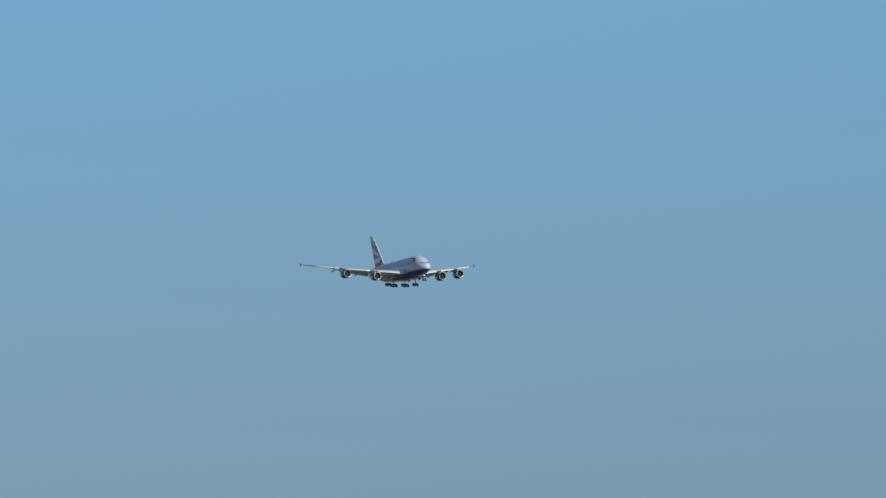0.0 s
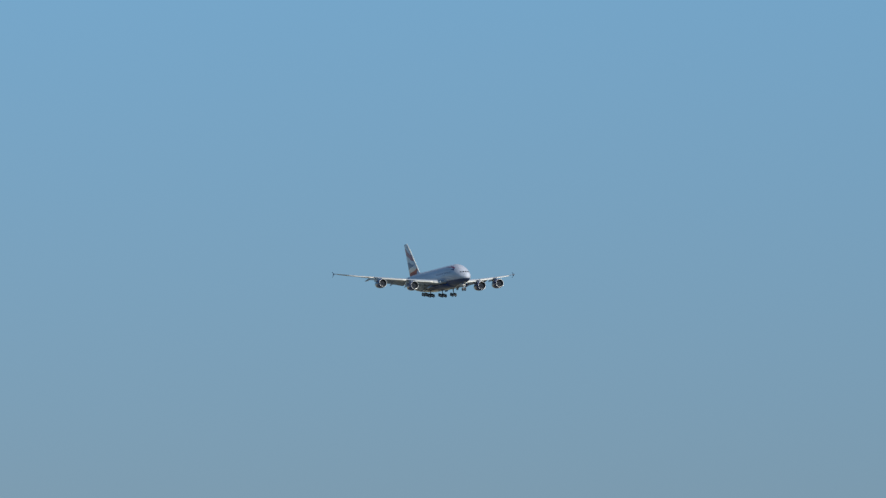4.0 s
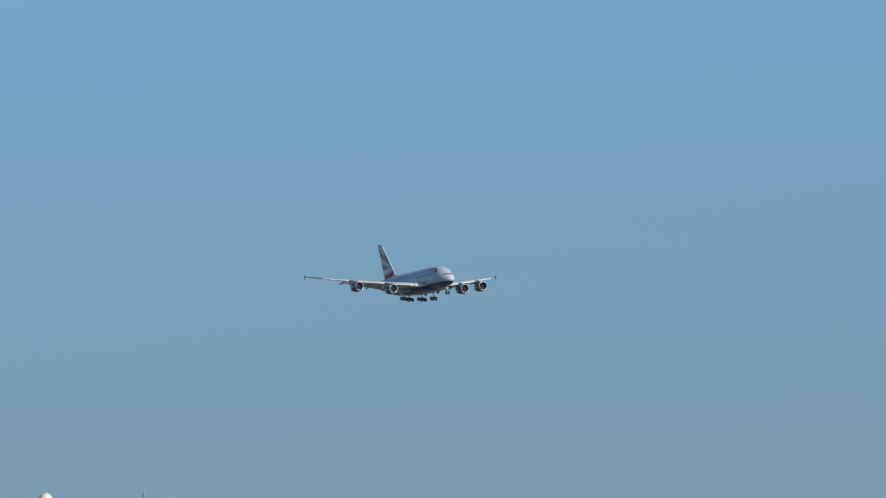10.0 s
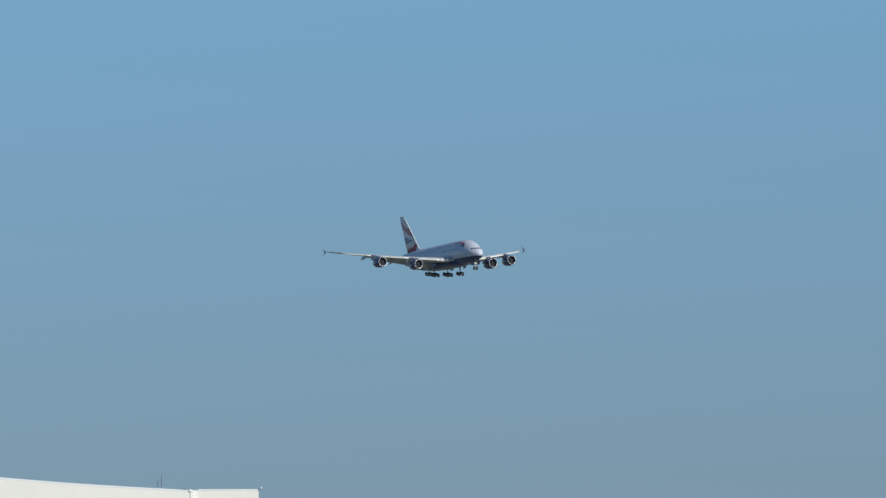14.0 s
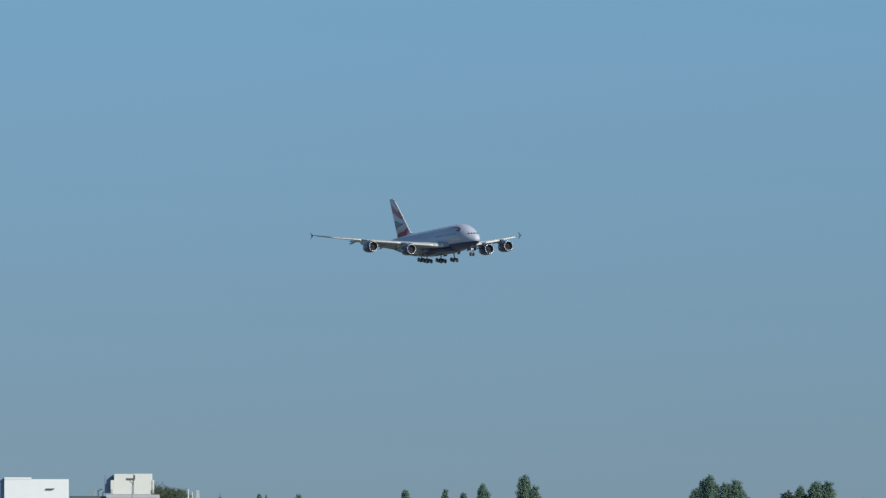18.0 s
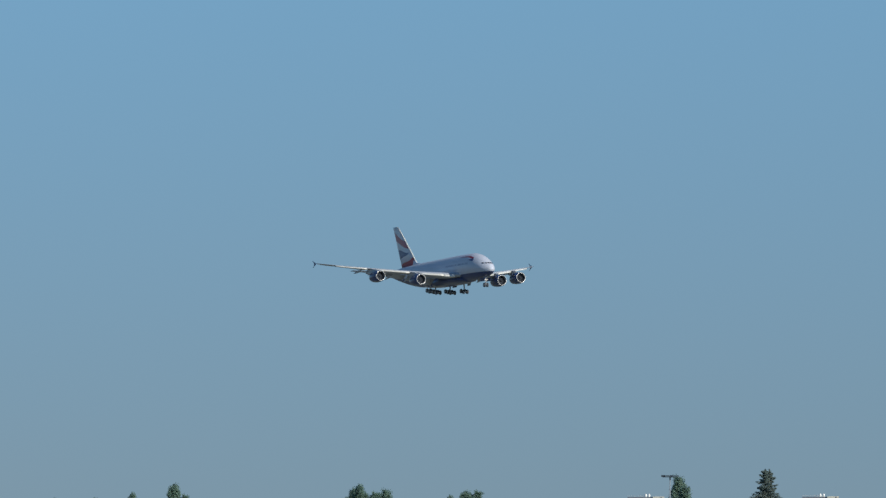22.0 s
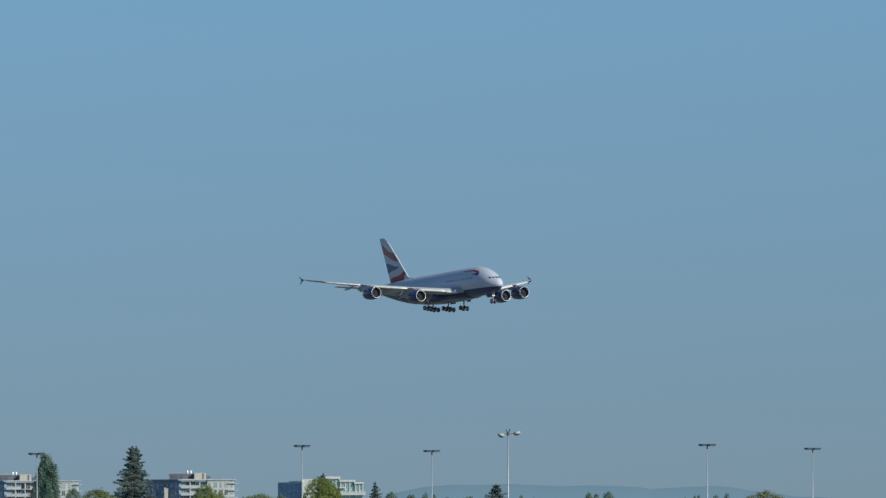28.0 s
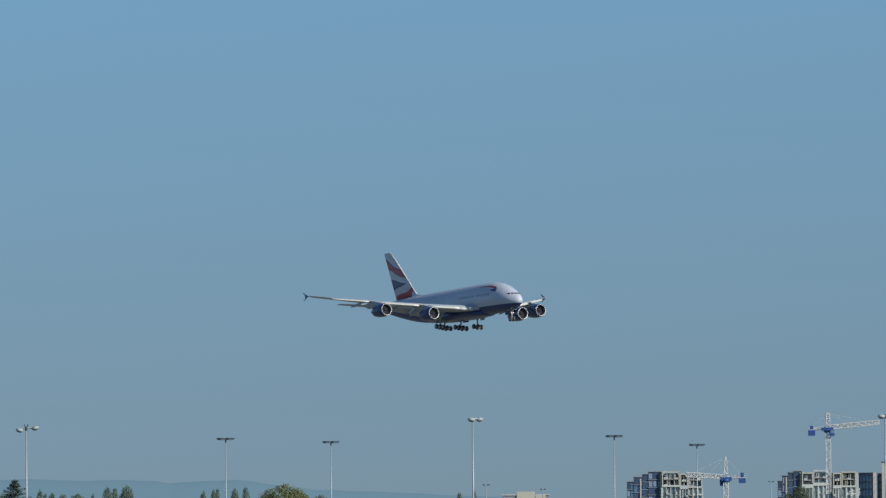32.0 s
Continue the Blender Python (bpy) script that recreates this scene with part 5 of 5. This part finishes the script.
def fin_mat():
    """Tail fin livery: wavy red, white and navy bands on white."""
    m = mat("tail fin livery", (0.53, 0.56, 0.63), 0.35, vary=0.04, scale=0.4, coat=0.2)
    n, l = m.node_tree.nodes, m.node_tree.links
    b = n["Principled BSDF"]
    base = b.inputs["Base Color"].links[0].from_socket
    co, xyz = n.new("ShaderNodeTexCoord"), n.new("ShaderNodeSeparateXYZ")
    l.new(co.outputs["Object"], xyz.inputs[0])

    def calc(op, a, c=0.0, d=None):
        k = n.new("ShaderNodeMath")
        k.operation = op
        for i, v in enumerate((a, c) if d is None else (a, c, d)):
            if isinstance(v, (int, float)):
                k.inputs[i].default_value = v
            else:
                l.new(v, k.inputs[i])
        return k.outputs[0]
    # c: share of the chord behind the leading edge, 0 to 1
    z = xyz.outputs["Z"]
    aft = calc("MULTIPLY", xyz.outputs["X"], -1)
    u = calc("SUBTRACT", aft, calc("MULTIPLY_ADD", z, 0.96, 42.98))
    c = calc("DIVIDE", u, calc("MULTIPLY_ADD", z, -0.556, 17.05))
    wave = calc("MULTIPLY", calc("SINE", calc("MULTIPLY", c, 5.5)), 0.35)
    h = calc("ADD", z, wave)

    def band(mid0, mid1, half0, half1):
        off = calc("ABSOLUTE", calc("SUBTRACT", h, calc("MULTIPLY_ADD", c, mid1 - mid0, mid0)))
        return calc("LESS_THAN", off, calc("MULTIPLY_ADD", c, half1 - half0, half0))
    red = calc("MAXIMUM", band(17.7, 20.7, 1.35, 1.6), band(12.5, 10.1, 1.05, 0.95))
    navy = band(15.3, 14.5, -0.25, 1.65)
    for mask, col in ((red, (0.36, 0.06, 0.085, 1)), (navy, (0.03, 0.06, 0.18, 1))):
        mx = n.new("ShaderNodeMix")
        mx.data_type = "RGBA"
        mx.inputs["B"].default_value = col
        l.new(mask, mx.inputs["Factor"])
        l.new(base, mx.inputs["A"])
        base = mx.outputs["Result"]
    l.new(base, b.inputs["Base Color"])
    return m


M_FIN = fin_mat()


def surface(stations, vertical=False, side=1):
    """A tail surface from (out, leading edge, chord, height, thickness) stations."""
    rings = []
    for o, le, ch, z, th in stations:
        lp = foil(ch, th)
        rings.append([(-(le + x), h, z) for x, h in lp] if vertical else [(-(le + x), side * o, z + h) for x, h in lp])
    if vertical:
        rings = [[(x, y, z) for x, y, z in r] for r in rings]
    elif side > 0:
        rings = [r[::-1] for r in rings]
    return loft(rings)


def engine(plane, side, y, inlet, z):
    """Nacelle with polished lip, dark fan, spinner, exhaust and pylon; inlet: metres behind the nose."""
    at = pose(-inlet, side * y, z, 0, -1.5, 0)
    outer = [(0.0, 1.52), (-0.05, 1.62), (-0.235, 1.725), (-1.0, 1.86), (-2.2, 1.9), (-3.6, 1.82), (-4.9, 1.62), (-5.6, 1.45), (-5.6, 1.35), (-4.6, 1.3)]
    nac = part("engine", spin([(-0.04, 1.626)] + outer[2:], 32), M_NAVY, plane, "navy blue turbofan nacelle", True, at)
    part("inlet_lip", spin([(-0.2, 1.49), (-0.07, 1.52), (0.0, 1.58), (-0.04, 1.625)], 32), M_CHROME, nac, "polished silver inlet lip", True)
    part("inlet_duct", spin([(-0.195, 1.49), (-0.5, 1.45), (-1.4, 1.42)], 32), M_DARKMETAL, nac, "dark inlet duct", True)
    blades = []
    for i in range(20):
        a = 2 * math.pi * i / 20
        blades.append(moved(box(-0.03, 0.03, -0.16, 0.16, 0.42, 1.38), Matrix.Rotation(a, 4, "X") @ Matrix.Rotation(0.6, 4, "Z")))
    fan = part("fan", join(spin([(-1.32, 0.02), (-1.32, 1.43)], 32), *[moved(g, Matrix.Translation((-1.2, 0, 0))) for g in blades]), M_FAN, nac, "dark fan blades")
    part("spinner", spin([(-1.25, 0.46), (-0.95, 0.36), (-0.65, 0.16), (-0.55, 0.02)], 18), M_FAN, nac, "dark spinner", True)
    part("core_cowl", spin([(-4.6, 1.2), (-5.9, 0.98), (-7.0, 0.72), (-7.05, 0.62)], 24), M_EXH, nac, "metal core cowl", True)
    part("exhaust_cone", spin([(-6.6, 0.5), (-7.4, 0.3), (-8.0, 0.03)], 18), M_EXH, nac, "metal exhaust cone", True)
    le, ch, zw, th = wing_at(y)
    top = zw - z
    run = le - inlet
    part("pylon", ([(-1.3, -0.22, 1.75), (-1.3, 0.22, 1.75), (-run - 0.6, -0.25, top + 0.35), (-run - 0.6, 0.25, top + 0.35), (-run - 5.0, -0.12, top - 0.25), (-run - 5.0, 0.12, top - 0.25), (-6.4, -0.25, 1.0), (-6.4, 0.25, 1.0), (-4.6, -0.28, 1.3), (-4.6, 0.28, 1.3)],
                   [(0, 2, 8), (1, 9, 3), (2, 4, 6, 8), (3, 9, 7, 5), (0, 1, 3, 2), (2, 3, 5, 4), (4, 5, 7, 6), (6, 7, 9, 8), (8, 9, 1, 0)]), M_WING, nac, "grey pylon")
    # strakes on the cowl
    part("strake", box(-2.4, -1.2, -0.02, 0.02, 1.86, 2.25), M_NAVY, nac, "", at=pose(0, 0, 0, 55 * side, 0, 0))


def wheel_geo(r, w):
    return spin([(-w / 2, r * 0.55), (-w / 2, r * 0.86), (-w * 0.36, r * 0.98), (0, r), (w * 0.36, r * 0.98), (w / 2, r * 0.86), (w / 2, r * 0.55)], 18)


def hub_geo(r, w):
    return spin([(-w * 0.42, 0.02), (-w * 0.42, r * 0.5), (-w * 0.5, r * 0.56), (w * 0.5, r * 0.56), (w * 0.42, r * 0.5), (w * 0.42, 0.02)], 14)


TYRE = mesh("wheel", *wheel_geo(0.72, 0.52), M_TYRE, True)
HUB = mesh("hub", *hub_geo(0.70, 0.5), M_HUB, True)


def gear(plane, name, x, y, axles, top, track, lean=0.0):
    """A leg with a bogie: strut, side stay, bogie beam, wheels in pairs on the axles (places along the beam, heights)."""
    leg = part(name, join(rod((0, 0, 0.42), (0, 0, 2.3), 0.17, 0.17, 12), rod((0, 0, 2.3), (lean, 0, top), 0.27, 0.3, 12), rod((0, 0, 2.2), (1.3, 0, top), 0.09, n=8), rod((0, 0, 2.0), (0, -0.9 * (1 if y > 0 else -1), top), 0.08, n=8)), M_STRUT, plane, "grey landing gear leg", True, pose(-x, y, 0))
    if len(axles) > 1:
        part("bogie_beam", rod((axles[0][0] + 0.2, 0, axles[0][1]), (axles[-1][0] - 0.2, 0, axles[-1][1]), 0.19, 0.19, 10), M_STRUT, leg)
    for ax, az in axles:
        part("axle", rod((ax, -track / 2, az), (ax, track / 2, az), 0.1, n=8), M_STRUT, leg)
        for s in (-1, 1):
            part("wheel", TYRE, None, leg, "black tyre", at=pose(ax, s * track / 2, az, 0, 0, 90))
            part("hub", HUB, None, leg, "grey hub", at=pose(ax, s * track / 2, az, 0, 0, 90))
    part("torque_link", join(rod((0.15, 0, 1.2), (0.5, 0, 1.75), 0.05, n=6), rod((0.5, 0, 1.75), (0.2, 0, 2.4), 0.05, n=6)), M_STRUT, leg)
    return leg


def patch(x0, x1, edge0, edge1, nx=26, na=5, out=0.02):
    """A painted patch laid on the starboard side of the body between two curves of angle over x."""
    v, f = [], []
    for i in range(nx + 1):
        t = i / nx
        x = x0 + (x1 - x0) * t
        a0, a1 = edge0(t), edge1(t)
        for j in range(na + 1):
            v.append(skin_point(x, math.pi - radians(a0 + (a1 - a0) * j / na), out))
    for i in range(nx):
        for j in range(na):
            a = i * (na + 1) + j
            f.append((a, a + 1, a + na + 2, a + na + 1))
    return v, f


def airliner():
    plane = thing("airliner", Matrix.Identity(4), "four-engined double-deck white and navy airliner, gear down", "airplane")
    part("fuselage", body_geo(), M_FUSE, plane, "white body with a navy belly", True)
    # belly fairing between the wings
    rings = []
    for x, w, lo, hi in ((15.5, 0.6, 2.65, 3.3), (18, 2.9, 2.25, 4.3), (22, 3.9, 1.95, 4.8), (30, 4.15, 1.85, 4.9), (38, 4.0, 1.95, 4.7), (43, 3.0, 2.25, 4.1), (47, 0.8, 2.7, 3.3)):
        rings.append([(-x, w * math.cos(2 * math.pi * i / 24), (lo + hi) / 2 + (hi - lo) / 2 * math.sin(2 * math.pi * i / 24)) for i in range(24)])
    part("belly_fairing", loft(rings), M_NAVY, plane, "navy belly fairing", True)
    # cockpit windows: six dark panes wrapped round the forehead
    for y0, y1, lo, hi in ((0.10, 0.66, 7.18, 7.56), (0.90, 1.36, 7.20, 7.56), (1.60, 2.02, 7.24, 7.55)):
        for side in (-1, 1):
            v, f = [], []
            for i in range(5):
                for j in range(4):
                    y, z = y0 + (y1 - y0) * i / 4, lo + (hi - lo) * j / 3
                    near, far = 1.1, 9.5
                    for _ in range(30):
                        mid = (near + far) / 2
                        b, t, w = section(mid)
                        zc, hh = (b + t) / 2, (t - b) / 2
                        inside = (y / w) ** 2 + ((z - zc) / hh) ** 2 < 1
                        near, far = (near, mid) if inside else (mid, far)
                    v.append((-near + 0.05, side * (y + 0.01), z + 0.03))
            for i in range(4):
                f += [(i * 4 + j, i * 4 + j + 1, i * 4 + j + 5, i * 4 + j + 4) for j in range(3)]
            part("cockpit_window", (v, f), M_COCKPIT, plane, "dark cockpit pane", True)
    # ribbon near the nose: red sweep with a navy hook, and muted title bars
    part("ribbon", patch(9.3, 18.6, lambda t: 38 + 10.5 * t + 3 * t * (1 - t), lambda t: 48.5 + 1.5 * t + 2.5 * math.sin(math.pi * t) ** 0.6), M_RED, plane, "red painted ribbon", True)
    part("ribbon", patch(9.0, 12.0, lambda t: 23 + 2 * (1 - t) + 6 * t, lambda t: 45 - 15 * t ** 0.7, 14, 5, 0.025), M_NAVY, plane, "navy painted ribbon tail", True)
    for x0, x1 in ((11.6, 12.5), (12.8, 13.4), (13.8, 14.1), (14.5, 15.3), (15.7, 16.0), (16.4, 17.2), (17.5, 18.3), (19.5, 20.4), (20.8, 21.1), (21.5, 22.2), (22.6, 23.7), (24.0, 24.8), (25.1, 25.8), (26.1, 26.8)):
        part("title_bar", patch(x0, x1, lambda t: 8.5, lambda t: 16.5, 4, 3, 0.02), M_TITLE, plane, "muted blue bar of lettering", True)
    # doors outlined as thin seams
    for x, a in ((7.6, 4), (18.5, 4), (47.5, 4), (56.5, 8), (15.8, 38), (40, 38)):
        part("door", patch(x, x + 1.1, lambda t, a=a: a - 8, lambda t, a=a: a + 9, 3, 3, 0.015), M_DOOR, plane, "white cabin door", True)
    # wings
    for side in (-1, 1):
        wing = part("wing", wing_strip(side, 2.2, 39.4, 0.0, 0.86, 18), M_WING, plane, "light grey swept wing", True)
        for y0, y1, drop in ((4.7, 7.3, 0.72), (7.45, 13.4, 0.6), (16.2, 24.4, 0.46), (27.0, 34.9, 0.32)):
            part("slat", wing_strip(side, y0, y1, -0.06, 0.12 if y0 < 14 else 0.15, 6, drop, -16, 2.2 if y0 < 14 else 2.6), M_LITEDGE, wing, "extended leading-edge slat, whitened as sunlit", True)
        for y0, y1 in ((4.6, 13.0), (13.6, 24.5)):
            part("flap", wing_strip(side, y0, y1, 0.80, 1.07, 4, 0.25, 27, 0.5), M_WING, wing, "lowered trailing-edge flap", True)
        for y0, y1 in ((25.0, 29.5), (29.7, 33.5), (33.7, 37.6)):
            part("aileron", wing_strip(side, y0, y1, 0.84, 1.0, 3, 0.02, 5, 0.4), M_WING, wing, "pale aileron", True)
        for y in (8.5, 13.3, 18.5, 23.2, 27.0):
            le, ch, z, th = wing_at(y)
            # the fairings hang down with the flaps that they carry
            prof = [(0.0, 0.04), (-0.9, 0.24), (-2.0, 0.32), (-3.4, 0.3), (-4.8, 0.2), (-5.8, 0.04)]
            g = spin(prof, 12)
            part("flap_track_fairing", ([(x, yy * 0.8, zz * 1.25) for x, yy, zz in g[0]], g[1]), M_WING, wing, "pointed flap track fairing", True, pose(-(le + ch * 0.52), side * y, z - (0.66 if y < 20 else 0.4) - 0.02 * ch + 0.5 * ch * washout(y), 0, -12 if y < 20 else -6, 0))
        # wingtip fence
        le, ch, z, th = wing_at(39.4)
        fence = []
        for zz, dx, c in ((-1.12, 3.0, 0.4), (-0.55, 1.9, 0.7), (-0.15, 1.0, 1.5), (0.0, 0.7, 1.9), (0.15, 1.0, 1.5), (0.6, 2.1, 0.7), (1.2, 3.3, 0.35)):
            fence.append([(-(le + 0.2 + dx + x), side * 39.5 + h * (1 if side > 0 else -1), z + zz) for x, h in foil(c, 0.06)])
        part("wingtip_fence", loft(fence), M_NAVY, wing, "dark arrow-shaped wingtip fence", True)
        tipc = wing_strip(side, 35.2, 39.38, -0.01, 0.30, 3, -0.012, 0, 1.06)
        part("tip_panel", tipc, M_DARKMETAL, wing, "dark wingtip panel", True)
        # wing root light
        part("landing_light", spin([(0.1, 0.02), (0.02, 0.2), (-0.3, 0.26)], 12), M_LANDING, wing, "lit landing lamp", True, pose(-18.9, side * 4.9, 4.5))
        # engines
        engine(plane, side, 14.71, 22.35, 3.44)
        engine(plane, side, 25.55, 29.69, 5.0)
        part("tailplane", surface([(1.0, 57.5, 10.0, 8.3, 0.10), (8, 63.0, 6.6, 9.0, 0.10), (15.2, 68.6, 3.4, 9.75, 0.09)], False, side), M_WING, plane, "light grey tailplane", True)
        # main gear
        gear(plane, "wing_gear", 32.75, side * 6.2, [(0.85, 0.30), (-0.85, 0.66)], 4.6, 1.35)
        gear(plane, "body_gear", 35.8, side * 2.65, [(1.7, 0.10), (0, 0.44), (-1.7, 0.78)], 3.2, 1.55)
        part("gear_door", box(-34.0, -31.8, -0.05, 0.05, 1.9, 3.6, 0.04), M_WING, plane, "open wing gear door", at=pose(0, side * 7.4, 0.6, -18 * side, 0, 0))
        part("gear_door", box(-37.4, -34.4, -0.05, 0.05, 1.7, 2.6, 0.04), M_NAVY, plane, "open body gear door", at=pose(0, side * 4.0, 0.3, -12 * side, 0, 0))
        part("gear_door", box(-7.4, -4.4, -0.03, 0.03, 1.8, 2.9, 0.04), M_NAVY, plane, "open nose gear door", at=pose(0, side * 0.75, -0.1, -8 * side, 0, 0))
    ng = gear(plane, "nose_gear", 5.75, 0.001, [(0, 0.5)], 3.4, 1.0, -0.5)
    for y in (-0.32, 0.32):
        part("landing_light", spin([(0.06, 0.02), (0.03, 0.15), (-0.12, 0.13)], 12), M_LANDING, ng, "lit landing lamp", True, pose(0.3, y, 2.2))
    # fin
    fin = part("tail_fin", surface([(0, 51.9, 12.0, 9.6, 0.095), (0, 56.6, 9.3, 14.5, 0.1), (0, 61.8, 6.2, 19.8, 0.1), (0, 65.75, 3.9, 23.7, 0.08), (0, 66.6, 3.1, 24.05, 0.07)], True), M_FIN, plane, "white tail fin with wavy red and navy bands", True)
    part("dorsal_fillet", loft([[(-50.2, 0.03, 10.7), (-50.2, -0.03, 10.7), (-50.2, -0.02, 10.86), (-50.2, 0.02, 10.86)], [(-53.0, 0.45, 10.3), (-53.0, -0.45, 10.3), (-53.0, -0.2, 11.2), (-53.0, 0.2, 11.2)], [(-55.5, 0.55, 10.2), (-55.5, -0.55, 10.2), (-55.5, -0.25, 12.4), (-55.5, 0.25, 12.4)]]), M_FUSE, plane, "white dorsal fillet")
    part("tail_cone_outlet", spin([(-72.5, 0.3), (-73.0, 0.24), (-73.0, 0.02)], 14), M_EXH, plane, "metal tail outlet", True, pose(0, 0, 8.8))
    # front strip of the fin, whitened as if the sun strikes it
    le = []
    for zz in np.linspace(10.5, 24.0, 8):
        x = float(np.interp(zz, [9.6, 14.5, 19.8, 23.7, 24.05], [51.9, 56.6, 61.8, 65.75, 66.6])) - 0.03
        le.append([(-x - 0.55 + 0.6 * math.cos(a), 0.2 * math.sin(a), zz) for a in np.linspace(-1.3, 1.3, 7)])
    part("fin_leading_edge", loft(le, False), M_LITEDGE, plane, "leading edge whitened as sunlit", True)
    return plane


AIRLINER = airliner()


def motions():
    walk(AIRLINER, [
        (0, pose(-1151.23, 4671.38, 157.42, 0.62, -3.14, -55.37)),
        (2, pose(-1081.00, 4580.18, 151.70, 0.62, -3.14, -55.37)),
        (4, pose(-1010.54, 4488.42, 145.95, 0.62, -3.17, -55.37)),
        (6, pose(-939.85, 4396.10, 140.18, 0.44, -3.23, -55.38)),
        (8, pose(-868.93, 4303.22, 134.38, 0.51, -3.30, -55.39)),
        (10, pose(-797.78, 4209.78, 128.56, 0.62, -3.36, -55.40)),
        (12, pose(-726.41, 4115.78, 122.72, 0.78, -3.23, -55.75)),
        (13, pose(-690.63, 4068.57, 119.78, 1.12, -3.17, -55.93)),
        (14, pose(-654.80, 4021.22, 116.84, 1.18, -3.11, -56.11)),
        (16, pose(-582.54, 3925.55, 111.05, 0.89, -2.98, -56.47)),
        (17, pose(-546.33, 3877.50, 108.15, 0.75, -2.91, -56.65)),
        (18, pose(-509.97, 3829.20, 105.11, 0.89, -2.99, -56.75)),
        (19, pose(-474.56, 3782.09, 102.22, 0.68, -3.18, -56.80)),
        (19.5, pose(-456.56, 3758.12, 100.69, 0.12, -3.30, -56.78)),
        (20, pose(-438.54, 3734.11, 99.16, -0.19, -3.42, -56.76)),
        (21, pose(-402.45, 3685.96, 96.11, 0.09, -3.50, -56.70)),
        (22, pose(-366.56, 3638.03, 93.23, 0.17, -3.24, -56.59)),
        (23, pose(-330.39, 3589.66, 90.18, 0.05, -2.95, -56.51)),
        (24, pose(-294.11, 3541.08, 86.98, -0.47, -2.75, -56.47)),
        (24.5, pose(-275.69, 3516.40, 85.35, -0.88, -2.82, -56.43)),
        (25, pose(-257.26, 3491.68, 83.71, -1.20, -2.89, -56.39)),
        (25.5, pose(-238.95, 3467.10, 82.18, -1.11, -2.96, -56.37)),
        (26.5, pose(-202.27, 3417.84, 79.13, -0.37, -3.12, -56.33)),
        (27.5, pose(-165.55, 3368.43, 76.06, 0.38, -3.26, -56.29)),
        (28, pose(-147.16, 3343.68, 74.53, 0.58, -3.34, -56.27)),
        (29, pose(-110.42, 3294.16, 71.82, 1.21, -3.15, -56.35)),
        (29.5, pose(-91.95, 3269.24, 70.39, 1.32, -3.16, -56.43)),
        (30, pose(-73.46, 3244.29, 68.96, 1.29, -3.17, -56.51)),
        (31, pose(-36.70, 3194.63, 66.05, 1.22, -3.35, -56.65)),
        (31.5, pose(-18.25, 3169.68, 64.61, 0.67, -3.45, -56.70)),
        (32, pose(0.22, 3144.69, 63.16, -0.06, -3.55, -56.75))])


motions()
